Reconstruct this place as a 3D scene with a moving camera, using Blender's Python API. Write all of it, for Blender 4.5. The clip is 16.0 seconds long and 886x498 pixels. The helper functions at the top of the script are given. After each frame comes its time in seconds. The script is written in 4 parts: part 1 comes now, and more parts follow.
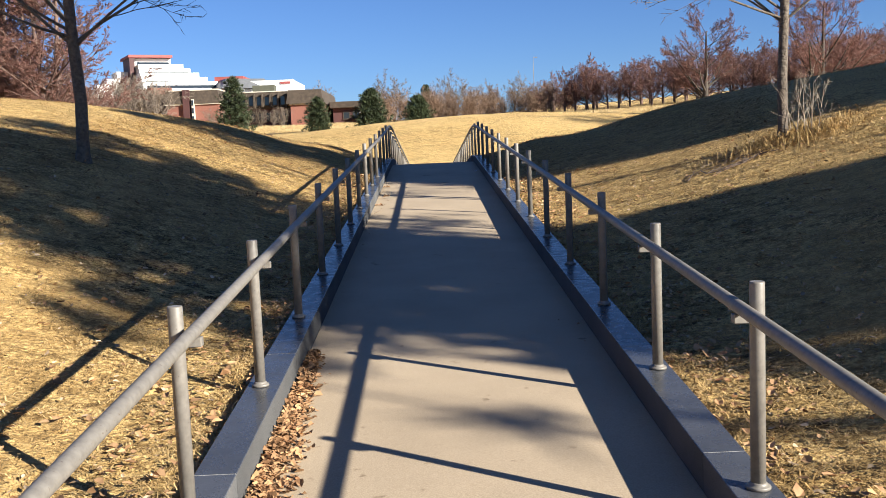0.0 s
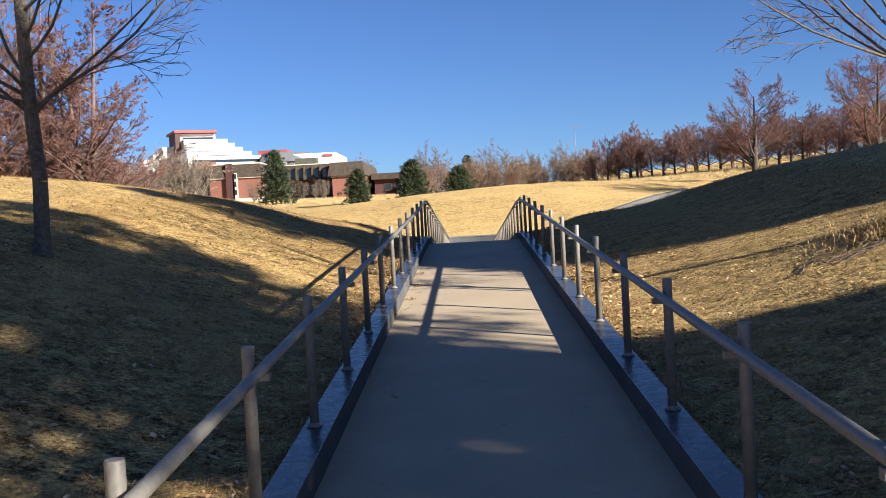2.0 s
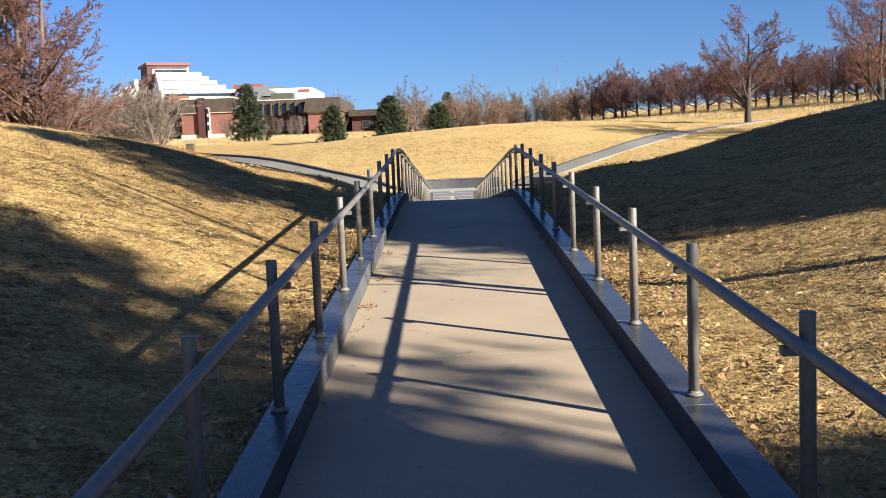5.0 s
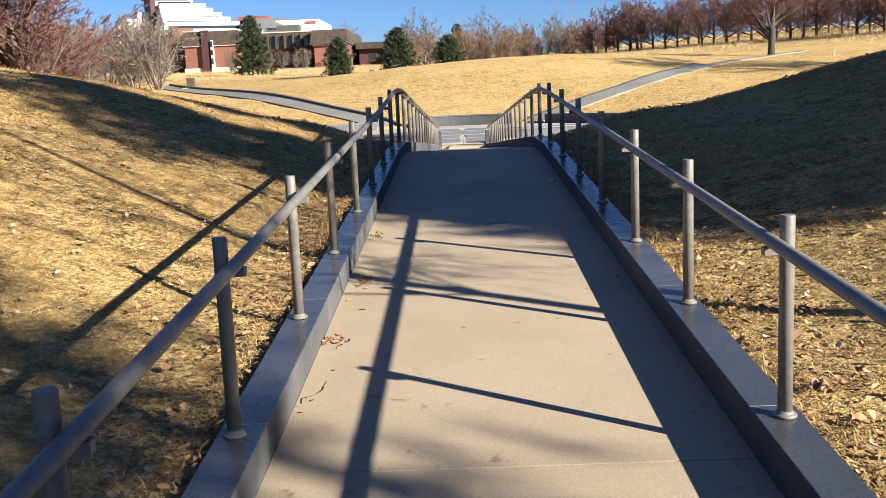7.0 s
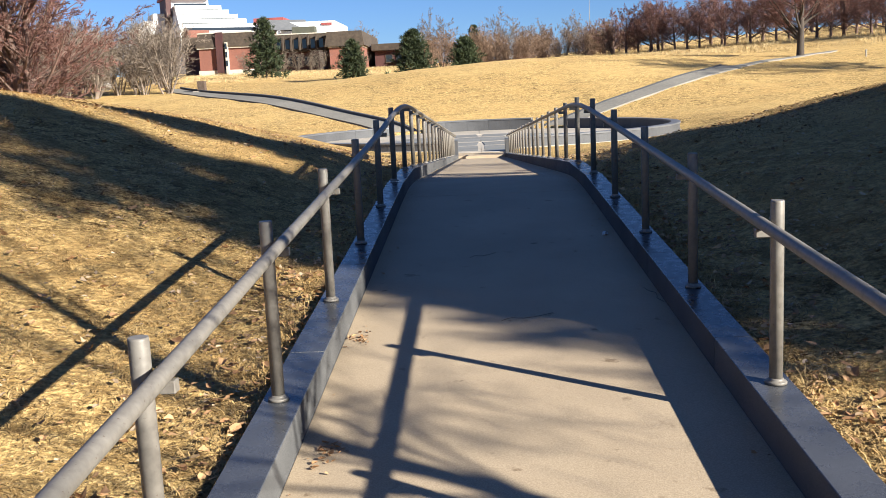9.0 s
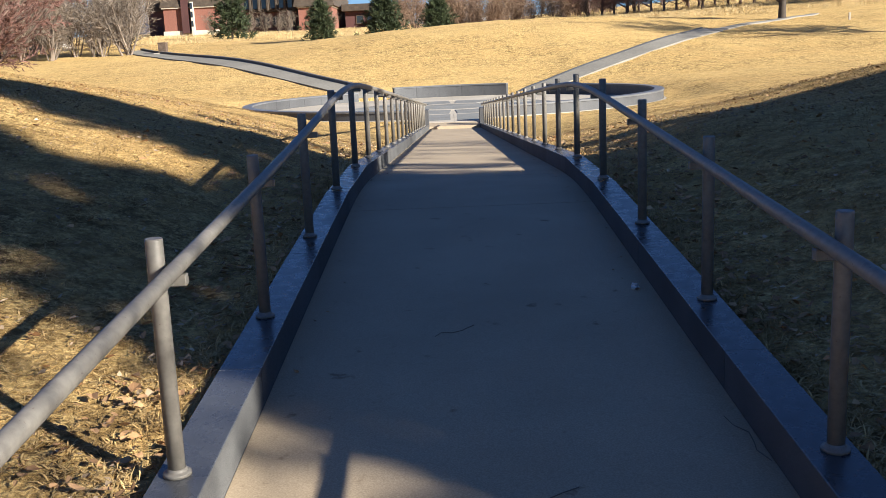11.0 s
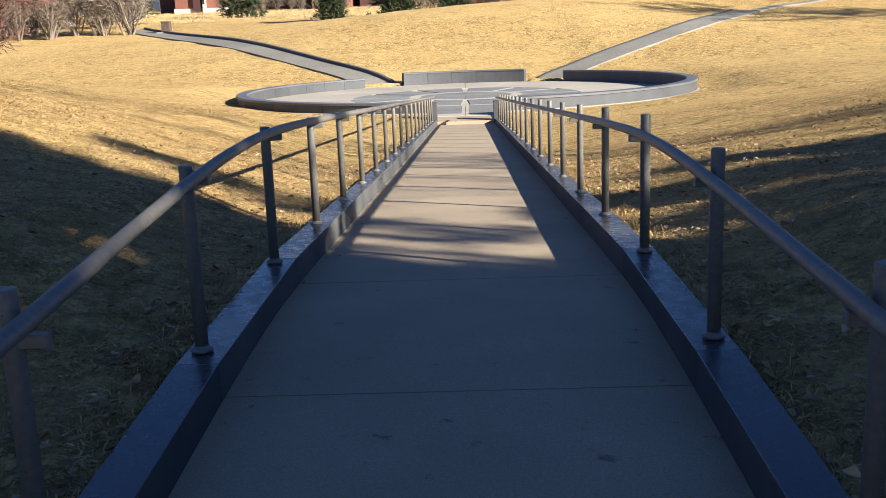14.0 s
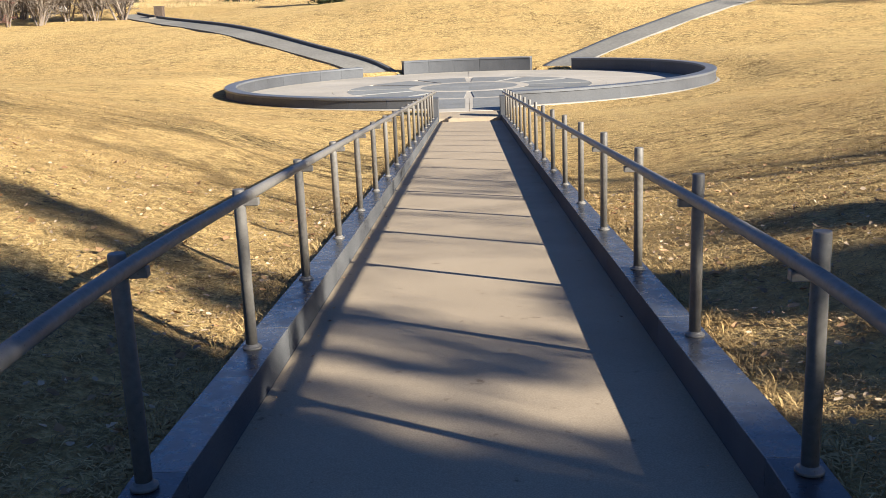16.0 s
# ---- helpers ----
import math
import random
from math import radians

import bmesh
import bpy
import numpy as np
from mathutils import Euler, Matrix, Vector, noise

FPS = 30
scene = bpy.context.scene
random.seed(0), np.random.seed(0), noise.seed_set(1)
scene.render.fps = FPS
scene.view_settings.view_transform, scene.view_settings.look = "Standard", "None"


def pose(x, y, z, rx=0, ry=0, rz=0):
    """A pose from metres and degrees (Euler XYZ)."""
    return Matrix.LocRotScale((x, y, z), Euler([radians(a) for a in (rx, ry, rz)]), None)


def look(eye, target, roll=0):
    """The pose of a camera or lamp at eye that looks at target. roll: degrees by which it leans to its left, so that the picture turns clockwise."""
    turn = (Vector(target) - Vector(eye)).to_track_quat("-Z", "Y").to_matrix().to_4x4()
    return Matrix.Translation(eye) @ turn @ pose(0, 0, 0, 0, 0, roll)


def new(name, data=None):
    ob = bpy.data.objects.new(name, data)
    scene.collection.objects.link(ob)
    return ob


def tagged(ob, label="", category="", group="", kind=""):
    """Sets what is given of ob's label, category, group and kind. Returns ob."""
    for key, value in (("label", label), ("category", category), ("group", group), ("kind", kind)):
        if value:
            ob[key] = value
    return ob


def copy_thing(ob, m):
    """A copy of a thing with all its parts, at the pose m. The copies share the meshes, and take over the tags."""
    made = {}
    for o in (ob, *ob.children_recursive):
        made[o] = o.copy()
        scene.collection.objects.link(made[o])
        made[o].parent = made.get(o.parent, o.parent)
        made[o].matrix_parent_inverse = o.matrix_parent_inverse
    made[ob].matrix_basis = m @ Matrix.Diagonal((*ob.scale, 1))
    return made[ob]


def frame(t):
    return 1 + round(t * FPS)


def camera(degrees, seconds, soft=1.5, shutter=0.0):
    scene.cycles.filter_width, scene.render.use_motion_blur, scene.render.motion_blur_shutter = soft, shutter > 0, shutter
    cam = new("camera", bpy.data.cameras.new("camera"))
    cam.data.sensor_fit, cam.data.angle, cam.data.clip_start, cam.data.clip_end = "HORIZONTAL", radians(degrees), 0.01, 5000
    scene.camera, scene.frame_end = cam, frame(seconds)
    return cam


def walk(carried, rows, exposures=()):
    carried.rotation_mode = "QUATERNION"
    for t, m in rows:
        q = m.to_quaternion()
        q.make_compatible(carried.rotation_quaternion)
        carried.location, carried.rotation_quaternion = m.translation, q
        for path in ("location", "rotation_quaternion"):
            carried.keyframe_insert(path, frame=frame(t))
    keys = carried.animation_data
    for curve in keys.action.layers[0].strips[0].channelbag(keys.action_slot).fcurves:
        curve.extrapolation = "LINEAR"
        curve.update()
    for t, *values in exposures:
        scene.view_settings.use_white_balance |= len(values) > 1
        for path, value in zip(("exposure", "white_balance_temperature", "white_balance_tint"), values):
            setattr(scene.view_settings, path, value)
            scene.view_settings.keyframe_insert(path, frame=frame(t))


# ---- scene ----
cam = camera(49.0, 16.0, soft=0.85)
ROWS = [
    (0, (-0.122, 0.114, 1.185), (-0.007, 10.059, 0.144), -2.36),
    (0.5, (-0.091, 0.694, 1.240), (-0.135, 10.645, 0.253), -2.69),
    (1, (-0.141, 1.392, 1.267), (-0.289, 11.362, 0.507), -3.24),
    (1.5, (-0.111, 2.008, 1.280), (-0.339, 11.989, 0.701), -3.38),
    (2, (-0.077, 2.677, 1.342), (-0.367, 12.668, 1.032), -3.05),
    (2.5, (-0.110, 3.312, 1.396), (-0.187, 13.308, 1.129), -2.78),
    (3, (-0.088, 4.048, 1.411), (-0.118, 14.043, 1.103), -2.74),
    (3.5, (-0.084, 4.667, 1.447), (-0.164, 14.661, 1.098), -2.47),
    (4, (-0.122, 5.338, 1.503), (-0.186, 15.325, 1.012), -2.44),
    (6.5, (-0.150, 8.955, 1.699), (-0.336, 18.831, 0.140), -2.43),
    (7, (-0.143, 9.675, 1.719), (-0.366, 19.541, 0.099), -2.48),
    (7.5, (-0.146, 10.344, 1.748), (-0.432, 20.199, 0.077), -2.31),
    (8, (-0.185, 10.996, 1.800), (-0.423, 20.840, 0.058), -2.47),
    (8.5, (-0.160, 11.804, 1.851), (-0.635, 21.655, 0.199), -2.67),
    (9, (-0.163, 12.473, 1.895), (-0.559, 22.336, 0.292), -2.64),
    (9.5, (-0.163, 13.165, 1.928), (-0.310, 23.026, 0.270), -2.91),
    (12, (-0.055, 16.536, 2.095), (-0.217, 26.309, -0.015), -2.16),
    (12.5, (-0.007, 17.220, 2.146), (-0.180, 27.022, 0.171), -1.96),
    (13, (0.001, 17.811, 2.177), (-0.199, 27.637, 0.329), -1.89),
    (13.5, (0.017, 18.486, 2.220), (-0.159, 28.283, 0.226), -2.49),
    (14, (0.079, 19.079, 2.245), (-0.218, 28.831, 0.052), -2.11),
    (14.5, (0.086, 19.738, 2.287), (-0.225, 29.474, 0.027), -1.55),
    (15, (0.075, 20.307, 2.296), (-0.358, 30.045, 0.066), -1.72),
    (15.5, (0.083, 21.075, 2.381), (-0.464, 30.822, 0.212), -1.54),
    (16, (0.028, 21.713, 2.429), (-0.298, 31.425, 0.068), -2.27),
]
walk(cam, [(t, look(eye, target, roll)) for t, eye, target, roll in ROWS])

# ---- world, sun, exposure ----
SUN_ELEV, SUN_AZ = 22.3, 124.5          # degrees; azimuth clockwise from +y
world = bpy.data.worlds.new("sky")
scene.world = world
world.use_nodes = True
wn = world.node_tree.nodes
sky = wn.new("ShaderNodeTexSky")
sky.sky_type = "NISHITA"
sky.sun_disc = False
sky.sun_elevation, sky.sun_rotation = radians(SUN_ELEV), radians(SUN_AZ)
sky.altitude, sky.air_density, sky.dust_density, sky.ozone_density = 1650.0, 1.0, 0.45, 2.6
wn["Background"].inputs["Strength"].default_value = 0.0425
tint = wn.new("ShaderNodeMix")
tint.data_type, tint.blend_type = "RGBA", "MULTIPLY"
tint.inputs[0].default_value, tint.inputs[7].default_value = 1.0, (0.51, 0.70, 1.06, 1.0)      # clear, dry high-altitude air
world.node_tree.links.new(sky.outputs["Color"], tint.inputs[6])
world.node_tree.links.new(tint.outputs[2], wn["Background"].inputs["Color"])
sun = new("sun", bpy.data.lights.new("sun", "SUN"))
sun.data.energy, sun.data.angle, sun.data.color = 5.0, radians(0.53), (1.0, 0.965, 0.875)
to_sun = Vector((math.sin(radians(SUN_AZ)) * math.cos(radians(SUN_ELEV)), math.cos(radians(SUN_AZ)) * math.cos(radians(SUN_ELEV)), math.sin(radians(SUN_ELEV))))
sun.rotation_euler = to_sun.to_track_quat("Z", "Y").to_euler()
scene.view_settings.exposure = 1.5


# ---- materials ----
def material(name, rough=0.8, metal=0.0, spec=0.5):
    m = bpy.data.materials.new(name)
    m.use_nodes = True
    p = m.node_tree.nodes["Principled BSDF"]
    p.inputs["Roughness"].default_value = rough
    p.inputs["Metallic"].default_value = metal
    p.inputs["Specular IOR Level"].default_value = spec
    return m, m.node_tree, p


def coords(nt, generated=False):
    if generated:
        return nt.nodes.new("ShaderNodeTexCoord").outputs["Object"]
    return nt.nodes.new("ShaderNodeNewGeometry").outputs["Position"]


def tex_noise(nt, vec, scale, detail=4.0, rough=0.55):
    n = nt.nodes.new("ShaderNodeTexNoise")
    n.inputs["Scale"].default_value, n.inputs["Detail"].default_value, n.inputs["Roughness"].default_value = scale, detail, rough
    nt.links.new(vec, n.inputs["Vector"])
    return n.outputs["Fac"]


def ramp(nt, fac, *stops):
    r = nt.nodes.new("ShaderNodeValToRGB")
    el = r.color_ramp.elements
    while len(el) < len(stops):
        el.new(0.5)
    for e, (pos, col) in zip(el, stops):
        e.position, e.color = pos, (*col, 1.0) if len(col) == 3 else col
    nt.links.new(fac, r.inputs["Fac"])
    return r.outputs["Color"]


def mix(nt, fac, a, b, mode="MIX"):
    n = nt.nodes.new("ShaderNodeMix")
    n.data_type, n.blend_type = "RGBA", mode
    for sock, val in (("Factor", fac), ("A", a), ("B", b)):
        target = n.inputs[0] if sock == "Factor" else n.inputs[6] if sock == "A" else n.inputs[7]
        if isinstance(val, (int, float)):
            target.default_value = val
        elif isinstance(val, tuple):
            target.default_value = (*val, 1.0)
        else:
            nt.links.new(val, target)
    return n.outputs[2]


def bump(nt, p, height, strength, dist):
    b = nt.nodes.new("ShaderNodeBump")
    b.inputs["Strength"].default_value, b.inputs["Distance"].default_value = strength, dist
    nt.links.new(height, b.inputs["Height"])
    nt.links.new(b.outputs["Normal"], p.inputs["Normal"])


def simple(name, dark, light, scale, rough=0.8, metal=0.0, spec=0.5, big=0.0, bumps=0.0, per_object=0.0, island=0.0, local=False):
    """A surface that varies between two colours, at a fine and a coarse scale."""
    m, nt, p = material(name, rough, metal, spec)
    vec = coords(nt, local)
    fine = tex_noise(nt, vec, scale)
    col = ramp(nt, fine, (0.3, dark), (0.7, light))
    if big:
        blotch = tex_noise(nt, vec, big, 3.0)
        col = mix(nt, 0.55, col, ramp(nt, blotch, (0.3, (0.55, 0.55, 0.55)), (0.7, (1.0, 1.0, 1.0))), "MULTIPLY")
    for amount, node, out in ((per_object, "ShaderNodeObjectInfo", "Random"), (island, "ShaderNodeNewGeometry", "Random Per Island")):
        if amount:
            r = nt.nodes.new(node)
            lo, hi = 1.0 - amount, 1.0
            col = mix(nt, 1.0, col, ramp(nt, r.outputs[out], (0.0, (lo, lo, lo)), (1.0, (hi, hi, hi))), "MULTIPLY")
    nt.links.new(col, p.inputs["Base Color"])
    if bumps:
        bump(nt, p, fine, bumps, 1.0 / scale)
    return m


M_PATH, nt, p = material("concrete_walk", 0.85)
v = coords(nt)
agg = tex_noise(nt, v, 140.0, 2.0)
col = ramp(nt, agg, (0.3, (0.335, 0.252, 0.164)), (0.7, (0.475, 0.368, 0.25)))
col = mix(nt, 0.6, col, ramp(nt, tex_noise(nt, v, 1.1, 5.0), (0.3, (0.74, 0.73, 0.72)), (0.65, (1, 1, 1))), "MULTIPLY")
spots = tex_noise(nt, v, 9.0, 3.0)
col = mix(nt, 1.0, col, ramp(nt, spots, (0.24, (0.55, 0.5, 0.45)), (0.33, (1, 1, 1))), "MULTIPLY")
nt.links.new(col, p.inputs["Base Color"])
bump(nt, p, agg, 0.25, 0.004)

def granite(name, dark, light, rough, spec):
    """Dark speckled granite, cloudy at arm's length and a little different from stone to stone."""
    m, nt, p = material(name, rough[1], 0.0, spec)
    v = coords(nt)
    speck = tex_noise(nt, v, 260.0, 2.0)
    col = ramp(nt, speck, (0.32, dark), (0.68, light))
    col = mix(nt, 0.7, col, ramp(nt, tex_noise(nt, v, 2.3, 5.0), (0.35, (0.72, 0.72, 0.72)), (0.7, (1.15, 1.13, 1.10))), "MULTIPLY")
    scuff = ramp(nt, tex_noise(nt, v, 38.0, 6.0, 0.7), (0.66, (0, 0, 0)), (0.76, (0.35, 0.35, 0.35)))
    col = mix(nt, scuff, col, (0.21, 0.20, 0.19))
    info = nt.nodes.new("ShaderNodeObjectInfo")
    col = mix(nt, 1.0, col, ramp(nt, info.outputs["Random"], (0.0, (0.84, 0.84, 0.84)), (1.0, (1.12, 1.12, 1.12))), "MULTIPLY")
    nt.links.new(col, p.inputs["Base Color"])
    worn = ramp(nt, tex_noise(nt, v, 14.0, 4.0), (0.3, (rough[0],) * 3), (0.75, (rough[1],) * 3))
    nt.links.new(worn, p.inputs["Roughness"])
    bump(nt, p, speck, 0.1, 0.002)
    return m


M_CURB = granite("polished_granite", (0.034, 0.036, 0.041), (0.094, 0.097, 0.106), (0.20, 0.40), 0.6)
M_CURB_SIDE = granite("sawn_granite", (0.06, 0.06, 0.062), (0.14, 0.138, 0.136), (0.85, 0.95), 0.12)
M_MORTAR = simple("pale_mortar", (0.30, 0.29, 0.27), (0.55, 0.53, 0.50), 60.0, 0.95)

M_METAL, nt, p = material("painted_steel", 0.5, 0.1, 0.45)
v = coords(nt)
col = ramp(nt, tex_noise(nt, v, 35.0, 4.0), (0.3, (0.155, 0.138, 0.118)), (0.7, (0.215, 0.194, 0.166)))
col = mix(nt, 1.0, col, ramp(nt, tex_noise(nt, v, 90.0, 3.0), (0.27, (0.55, 0.45, 0.38)), (0.34, (1, 1, 1))), "MULTIPLY")
nt.links.new(col, p.inputs["Base Color"])
bump(nt, p, tex_noise(nt, v, 220.0, 2.0), 0.08, 0.002)

M_GRASS, nt, p = material("dry_turf", 0.95, 0.0, 0.15)
v = coords(nt)
straw = tex_noise(nt, v, 26.0, 6.0, 0.7)
col = ramp(nt, straw, (0.32, (0.16, 0.086, 0.030)), (0.5, (0.52, 0.356, 0.142)), (0.66, (0.84, 0.61, 0.282)))
tuft = tex_noise(nt, v, 6.5, 5.0, 0.7)
col = mix(nt, 1.0, col, ramp(nt, tuft, (0.38, (0.24, 0.20, 0.16)), (0.52, (1.0, 0.98, 0.95)), (0.68, (1.22, 1.18, 1.10))), "MULTIPLY")
lump = tex_noise(nt, v, 2.1, 5.0, 0.65)
col = mix(nt, 1.0, col, ramp(nt, lump, (0.38, (0.62, 0.59, 0.55)), (0.5, (1.0, 1.0, 1.0)), (0.66, (1.14, 1.13, 1.10))), "MULTIPLY")
patch = tex_noise(nt, v, 0.55, 5.0, 0.6)
col = mix(nt, ramp(nt, patch, (0.42, (0, 0, 0)), (0.62, (0.55, 0.55, 0.55))), col, (0.58, 0.365, 0.14))
far_patch = tex_noise(nt, v, 0.06, 4.0, 0.6)
col = mix(nt, ramp(nt, far_patch, (0.45, (0, 0, 0)), (0.6, (0.4, 0.4, 0.4))), col, (0.66, 0.45, 0.185))
green = tex_noise(nt, v, 2.3, 5.0, 0.7)
col = mix(nt, ramp(nt, green, (0.63, (0, 0, 0)), (0.75, (0.35, 0.35, 0.35))), col, (0.14, 0.115, 0.042))
nt.links.new(col, p.inputs["Base Color"])
both = nt.nodes.new("ShaderNodeMath")
both.operation = "ADD"
nt.links.new(straw, both.inputs[0])
nt.links.new(tuft, both.inputs[1])
bump(nt, p, both.outputs[0], 0.75, 0.09)

M_BLADE = simple("straw_blades", (0.48, 0.294, 0.108), (0.87, 0.60, 0.27), 3.0, 0.8, spec=0.2, big=0.5, island=0.62)
M_TALL = simple("tall_dry_grass", (0.44, 0.31, 0.14), (0.76, 0.58, 0.31), 0.8, 0.9, spec=0.2, island=0.45)
M_LEAF = simple("fallen_leaves", (0.30, 0.145, 0.065), (0.66, 0.40, 0.20), 6.0, 0.8, spec=0.3, island=0.6)
M_LEAF_PALE = simple("pale_dry_leaves", (0.42, 0.28, 0.16), (0.78, 0.58, 0.38), 6.0, 0.8, spec=0.3, island=0.65)
M_BARK_TAN = simple("tan_bark", (0.085, 0.066, 0.05), (0.19, 0.15, 0.115), 22.0, 0.95, bumps=0.8, big=1.5)
M_SUCKER = simple("pale_suckers", (0.27, 0.21, 0.15), (0.45, 0.36, 0.27), 9.0, 0.85, island=0.3)
M_BARK = simple("bark", (0.036, 0.028, 0.022), (0.10, 0.078, 0.06), 22.0, 0.95, bumps=0.8, big=1.5)
M_BARK_RED = simple("red_brown_bark", (0.10, 0.06, 0.048), (0.21, 0.135, 0.105), 3.0, 0.95, big=0.3)
M_TWIG = simple("fine_twigs", (0.09, 0.062, 0.05), (0.19, 0.135, 0.105), 4.0, 0.9, island=0.4)
M_TWIG_RED = simple("russet_twigs", (0.16, 0.072, 0.055), (0.31, 0.15, 0.115), 0.5, 0.9, island=0.5, per_object=0.25)
M_TWIG_PALE = simple("pale_twigs", (0.17, 0.128, 0.095), (0.30, 0.235, 0.18), 0.8, 0.9, island=0.4, per_object=0.3)
M_SHRUB = simple("brush_twigs", (0.17, 0.10, 0.062), (0.31, 0.20, 0.13), 0.8, 0.9, island=0.4, per_object=0.3)
M_NEEDLE = simple("pine_needles", (0.026, 0.042, 0.018), (0.075, 0.095, 0.038), 1.5, 0.7, spec=0.3, island=0.5, per_object=0.2)
M_BRICK, nt, p = material("red_brick", 0.9)
v = coords(nt)
col = ramp(nt, tex_noise(nt, v, 5.0, 5.0), (0.3, (0.17, 0.066, 0.046)), (0.7, (0.245, 0.10, 0.07)))
col = mix(nt, 0.5, col, ramp(nt, tex_noise(nt, v, 0.25, 4.0), (0.3, (0.75, 0.75, 0.75)), (0.7, (1.05, 1.05, 1.05))), "MULTIPLY")
nt.links.new(col, p.inputs["Base Color"])
M_SHINGLE = simple("brown_shingles", (0.045, 0.032, 0.022), (0.085, 0.062, 0.044), 1.6, 0.95, big=0.2)
M_WHITE = simple("white_panels", (0.62, 0.60, 0.57), (0.70, 0.68, 0.65), 0.4, 0.6)
M_REDPANEL = simple("red_panels", (0.22, 0.045, 0.04), (0.31, 0.075, 0.065), 0.4, 0.7)
# maroon cladding, also brick with recess and overhang shade put into the colour
M_MAROON = simple("maroon_and_shaded_brick", (0.045, 0.016, 0.015), (0.075, 0.026, 0.023), 0.3, 0.7)
M_BEIGE = simple("beige_concrete", (0.44, 0.38, 0.30), (0.56, 0.50, 0.41), 0.8, 0.9)
M_OLIVE = simple("olive_metal", (0.055, 0.055, 0.038), (0.08, 0.08, 0.055), 0.6, 0.7)
M_GLASS, nt, p = material("dark_window_glass", 0.08, 0.0, 0.8)
p.inputs["Base Color"].default_value = (0.02, 0.025, 0.03, 1)
M_PLAZA = simple("plaza_concrete", (0.40, 0.345, 0.28), (0.53, 0.465, 0.38), 30.0, 0.85, big=0.35, per_object=0.08)
M_SLATE = simple("grey_paving", (0.19, 0.19, 0.18), (0.28, 0.272, 0.255), 12.0, 0.8, big=0.6, per_object=0.15)
M_WALL = simple("grey_granite_wall", (0.055, 0.056, 0.06), (0.118, 0.117, 0.12), 60.0, 0.6, big=0.8, per_object=0.2)
M_CAP = simple("granite_coping", (0.105, 0.107, 0.112), (0.185, 0.186, 0.19), 60.0, 0.42, big=0.8, per_object=0.12)
M_SIDEPATH = simple("side_path_concrete", (0.185, 0.168, 0.14), (0.265, 0.243, 0.205), 6.0, 0.9, big=0.25)
M_ASPHALT = simple("asphalt", (0.04, 0.04, 0.042), (0.065, 0.065, 0.066), 8.0, 0.95)
M_BIN = simple("brown_bin_slats", (0.075, 0.05, 0.035), (0.13, 0.09, 0.065), 4.0, 0.8)
M_CAR = [simple("car_paint_" + n, c, tuple(min(1, 1.25 * q) for q in c), 0.5, 0.25, spec=0.6) for n, c in (("white", (0.6, 0.6, 0.6)), ("silver", (0.33, 0.34, 0.36)), ("dark", (0.035, 0.04, 0.05)), ("grey", (0.12, 0.12, 0.13)))]
M_TYRE = simple("tyre_rubber", (0.018, 0.018, 0.018), (0.03, 0.03, 0.03), 8.0, 0.9)
M_STONE = simple("pale_boulder", (0.34, 0.31, 0.27), (0.52, 0.48, 0.43), 5.0, 0.9, bumps=0.5)


# ---- helpers for meshes ----
def part(name, bm, mat, parent=None, label=""):
    """Links a bmesh, or ready mesh data, as one object under a thing."""
    if isinstance(bm, bmesh.types.BMesh):
        me = bpy.data.meshes.new(name)
        bm.to_mesh(me)
        bm.free()
    else:
        me = bm
    if mat and not me.materials:
        me.materials.append(mat)
    ob = new(name, me)
    if parent:
        ob.parent = parent
    if label:
        tagged(ob, label)
    return ob


def box(x0, x1, y0, y1, z0, z1, bevel=0.0):
    bm = bmesh.new()
    bmesh.ops.create_cube(bm, size=1.0, matrix=Matrix.Translation(((x0 + x1) / 2, (y0 + y1) / 2, (z0 + z1) / 2)) @ Matrix.Diagonal((x1 - x0, y1 - y0, z1 - z0, 1)))
    if bevel:
        bmesh.ops.bevel(bm, geom=bm.edges[:], offset=bevel, segments=1, affect="EDGES")
    return bm


def mesh_from(verts, faces, name, smooth=False):
    """Mesh data from numpy arrays of vertices and equal-sided faces."""
    verts, faces = np.asarray(verts, np.float32), np.asarray(faces, np.int32)
    k = faces.shape[1]
    me = bpy.data.meshes.new(name)
    me.vertices.add(len(verts))
    me.vertices.foreach_set("co", verts.ravel())
    me.loops.add(faces.size)
    me.loops.foreach_set("vertex_index", faces.ravel())
    me.polygons.add(len(faces))
    me.polygons.foreach_set("loop_start", np.arange(0, faces.size, k, dtype=np.int32))
    me.polygons.foreach_set("use_smooth", np.full(len(faces), smooth, dtype=bool))
    me.update(calc_edges=True)
    me.validate()
    return me


def sweep(points, radius, sides=12):
    """A round bar along a line of points, with closed ends."""
    pts = [Vector(q) for q in points]
    verts, faces = [], []
    for i, q in enumerate(pts):
        t = (pts[min(i + 1, len(pts) - 1)] - pts[max(i - 1, 0)]).normalized()
        side = t.cross(Vector((0, 0, 1))).normalized()
        up = side.cross(t)
        verts += [q + radius * (math.cos(a) * side + math.sin(a) * up) for a in (2 * math.pi * j / sides for j in range(sides))]
    for i in range(len(pts) - 1):
        for j in range(sides):
            a, b = i * sides + j, i * sides + (j + 1) % sides
            faces.append((a, b, b + sides, a + sides))
    bm = bmesh.new()
    vs = [bm.verts.new(q) for q in verts]
    for f in faces:
        bm.faces.new([vs[k] for k in f]).smooth = True
    for ring in (verts[:sides], verts[-sides:]):     # caps on corners of their own, so that they do not bend the shading
        bm.faces.new([bm.verts.new(q) for q in ring])
    bmesh.ops.recalc_face_normals(bm, faces=bm.faces[:])
    return bm


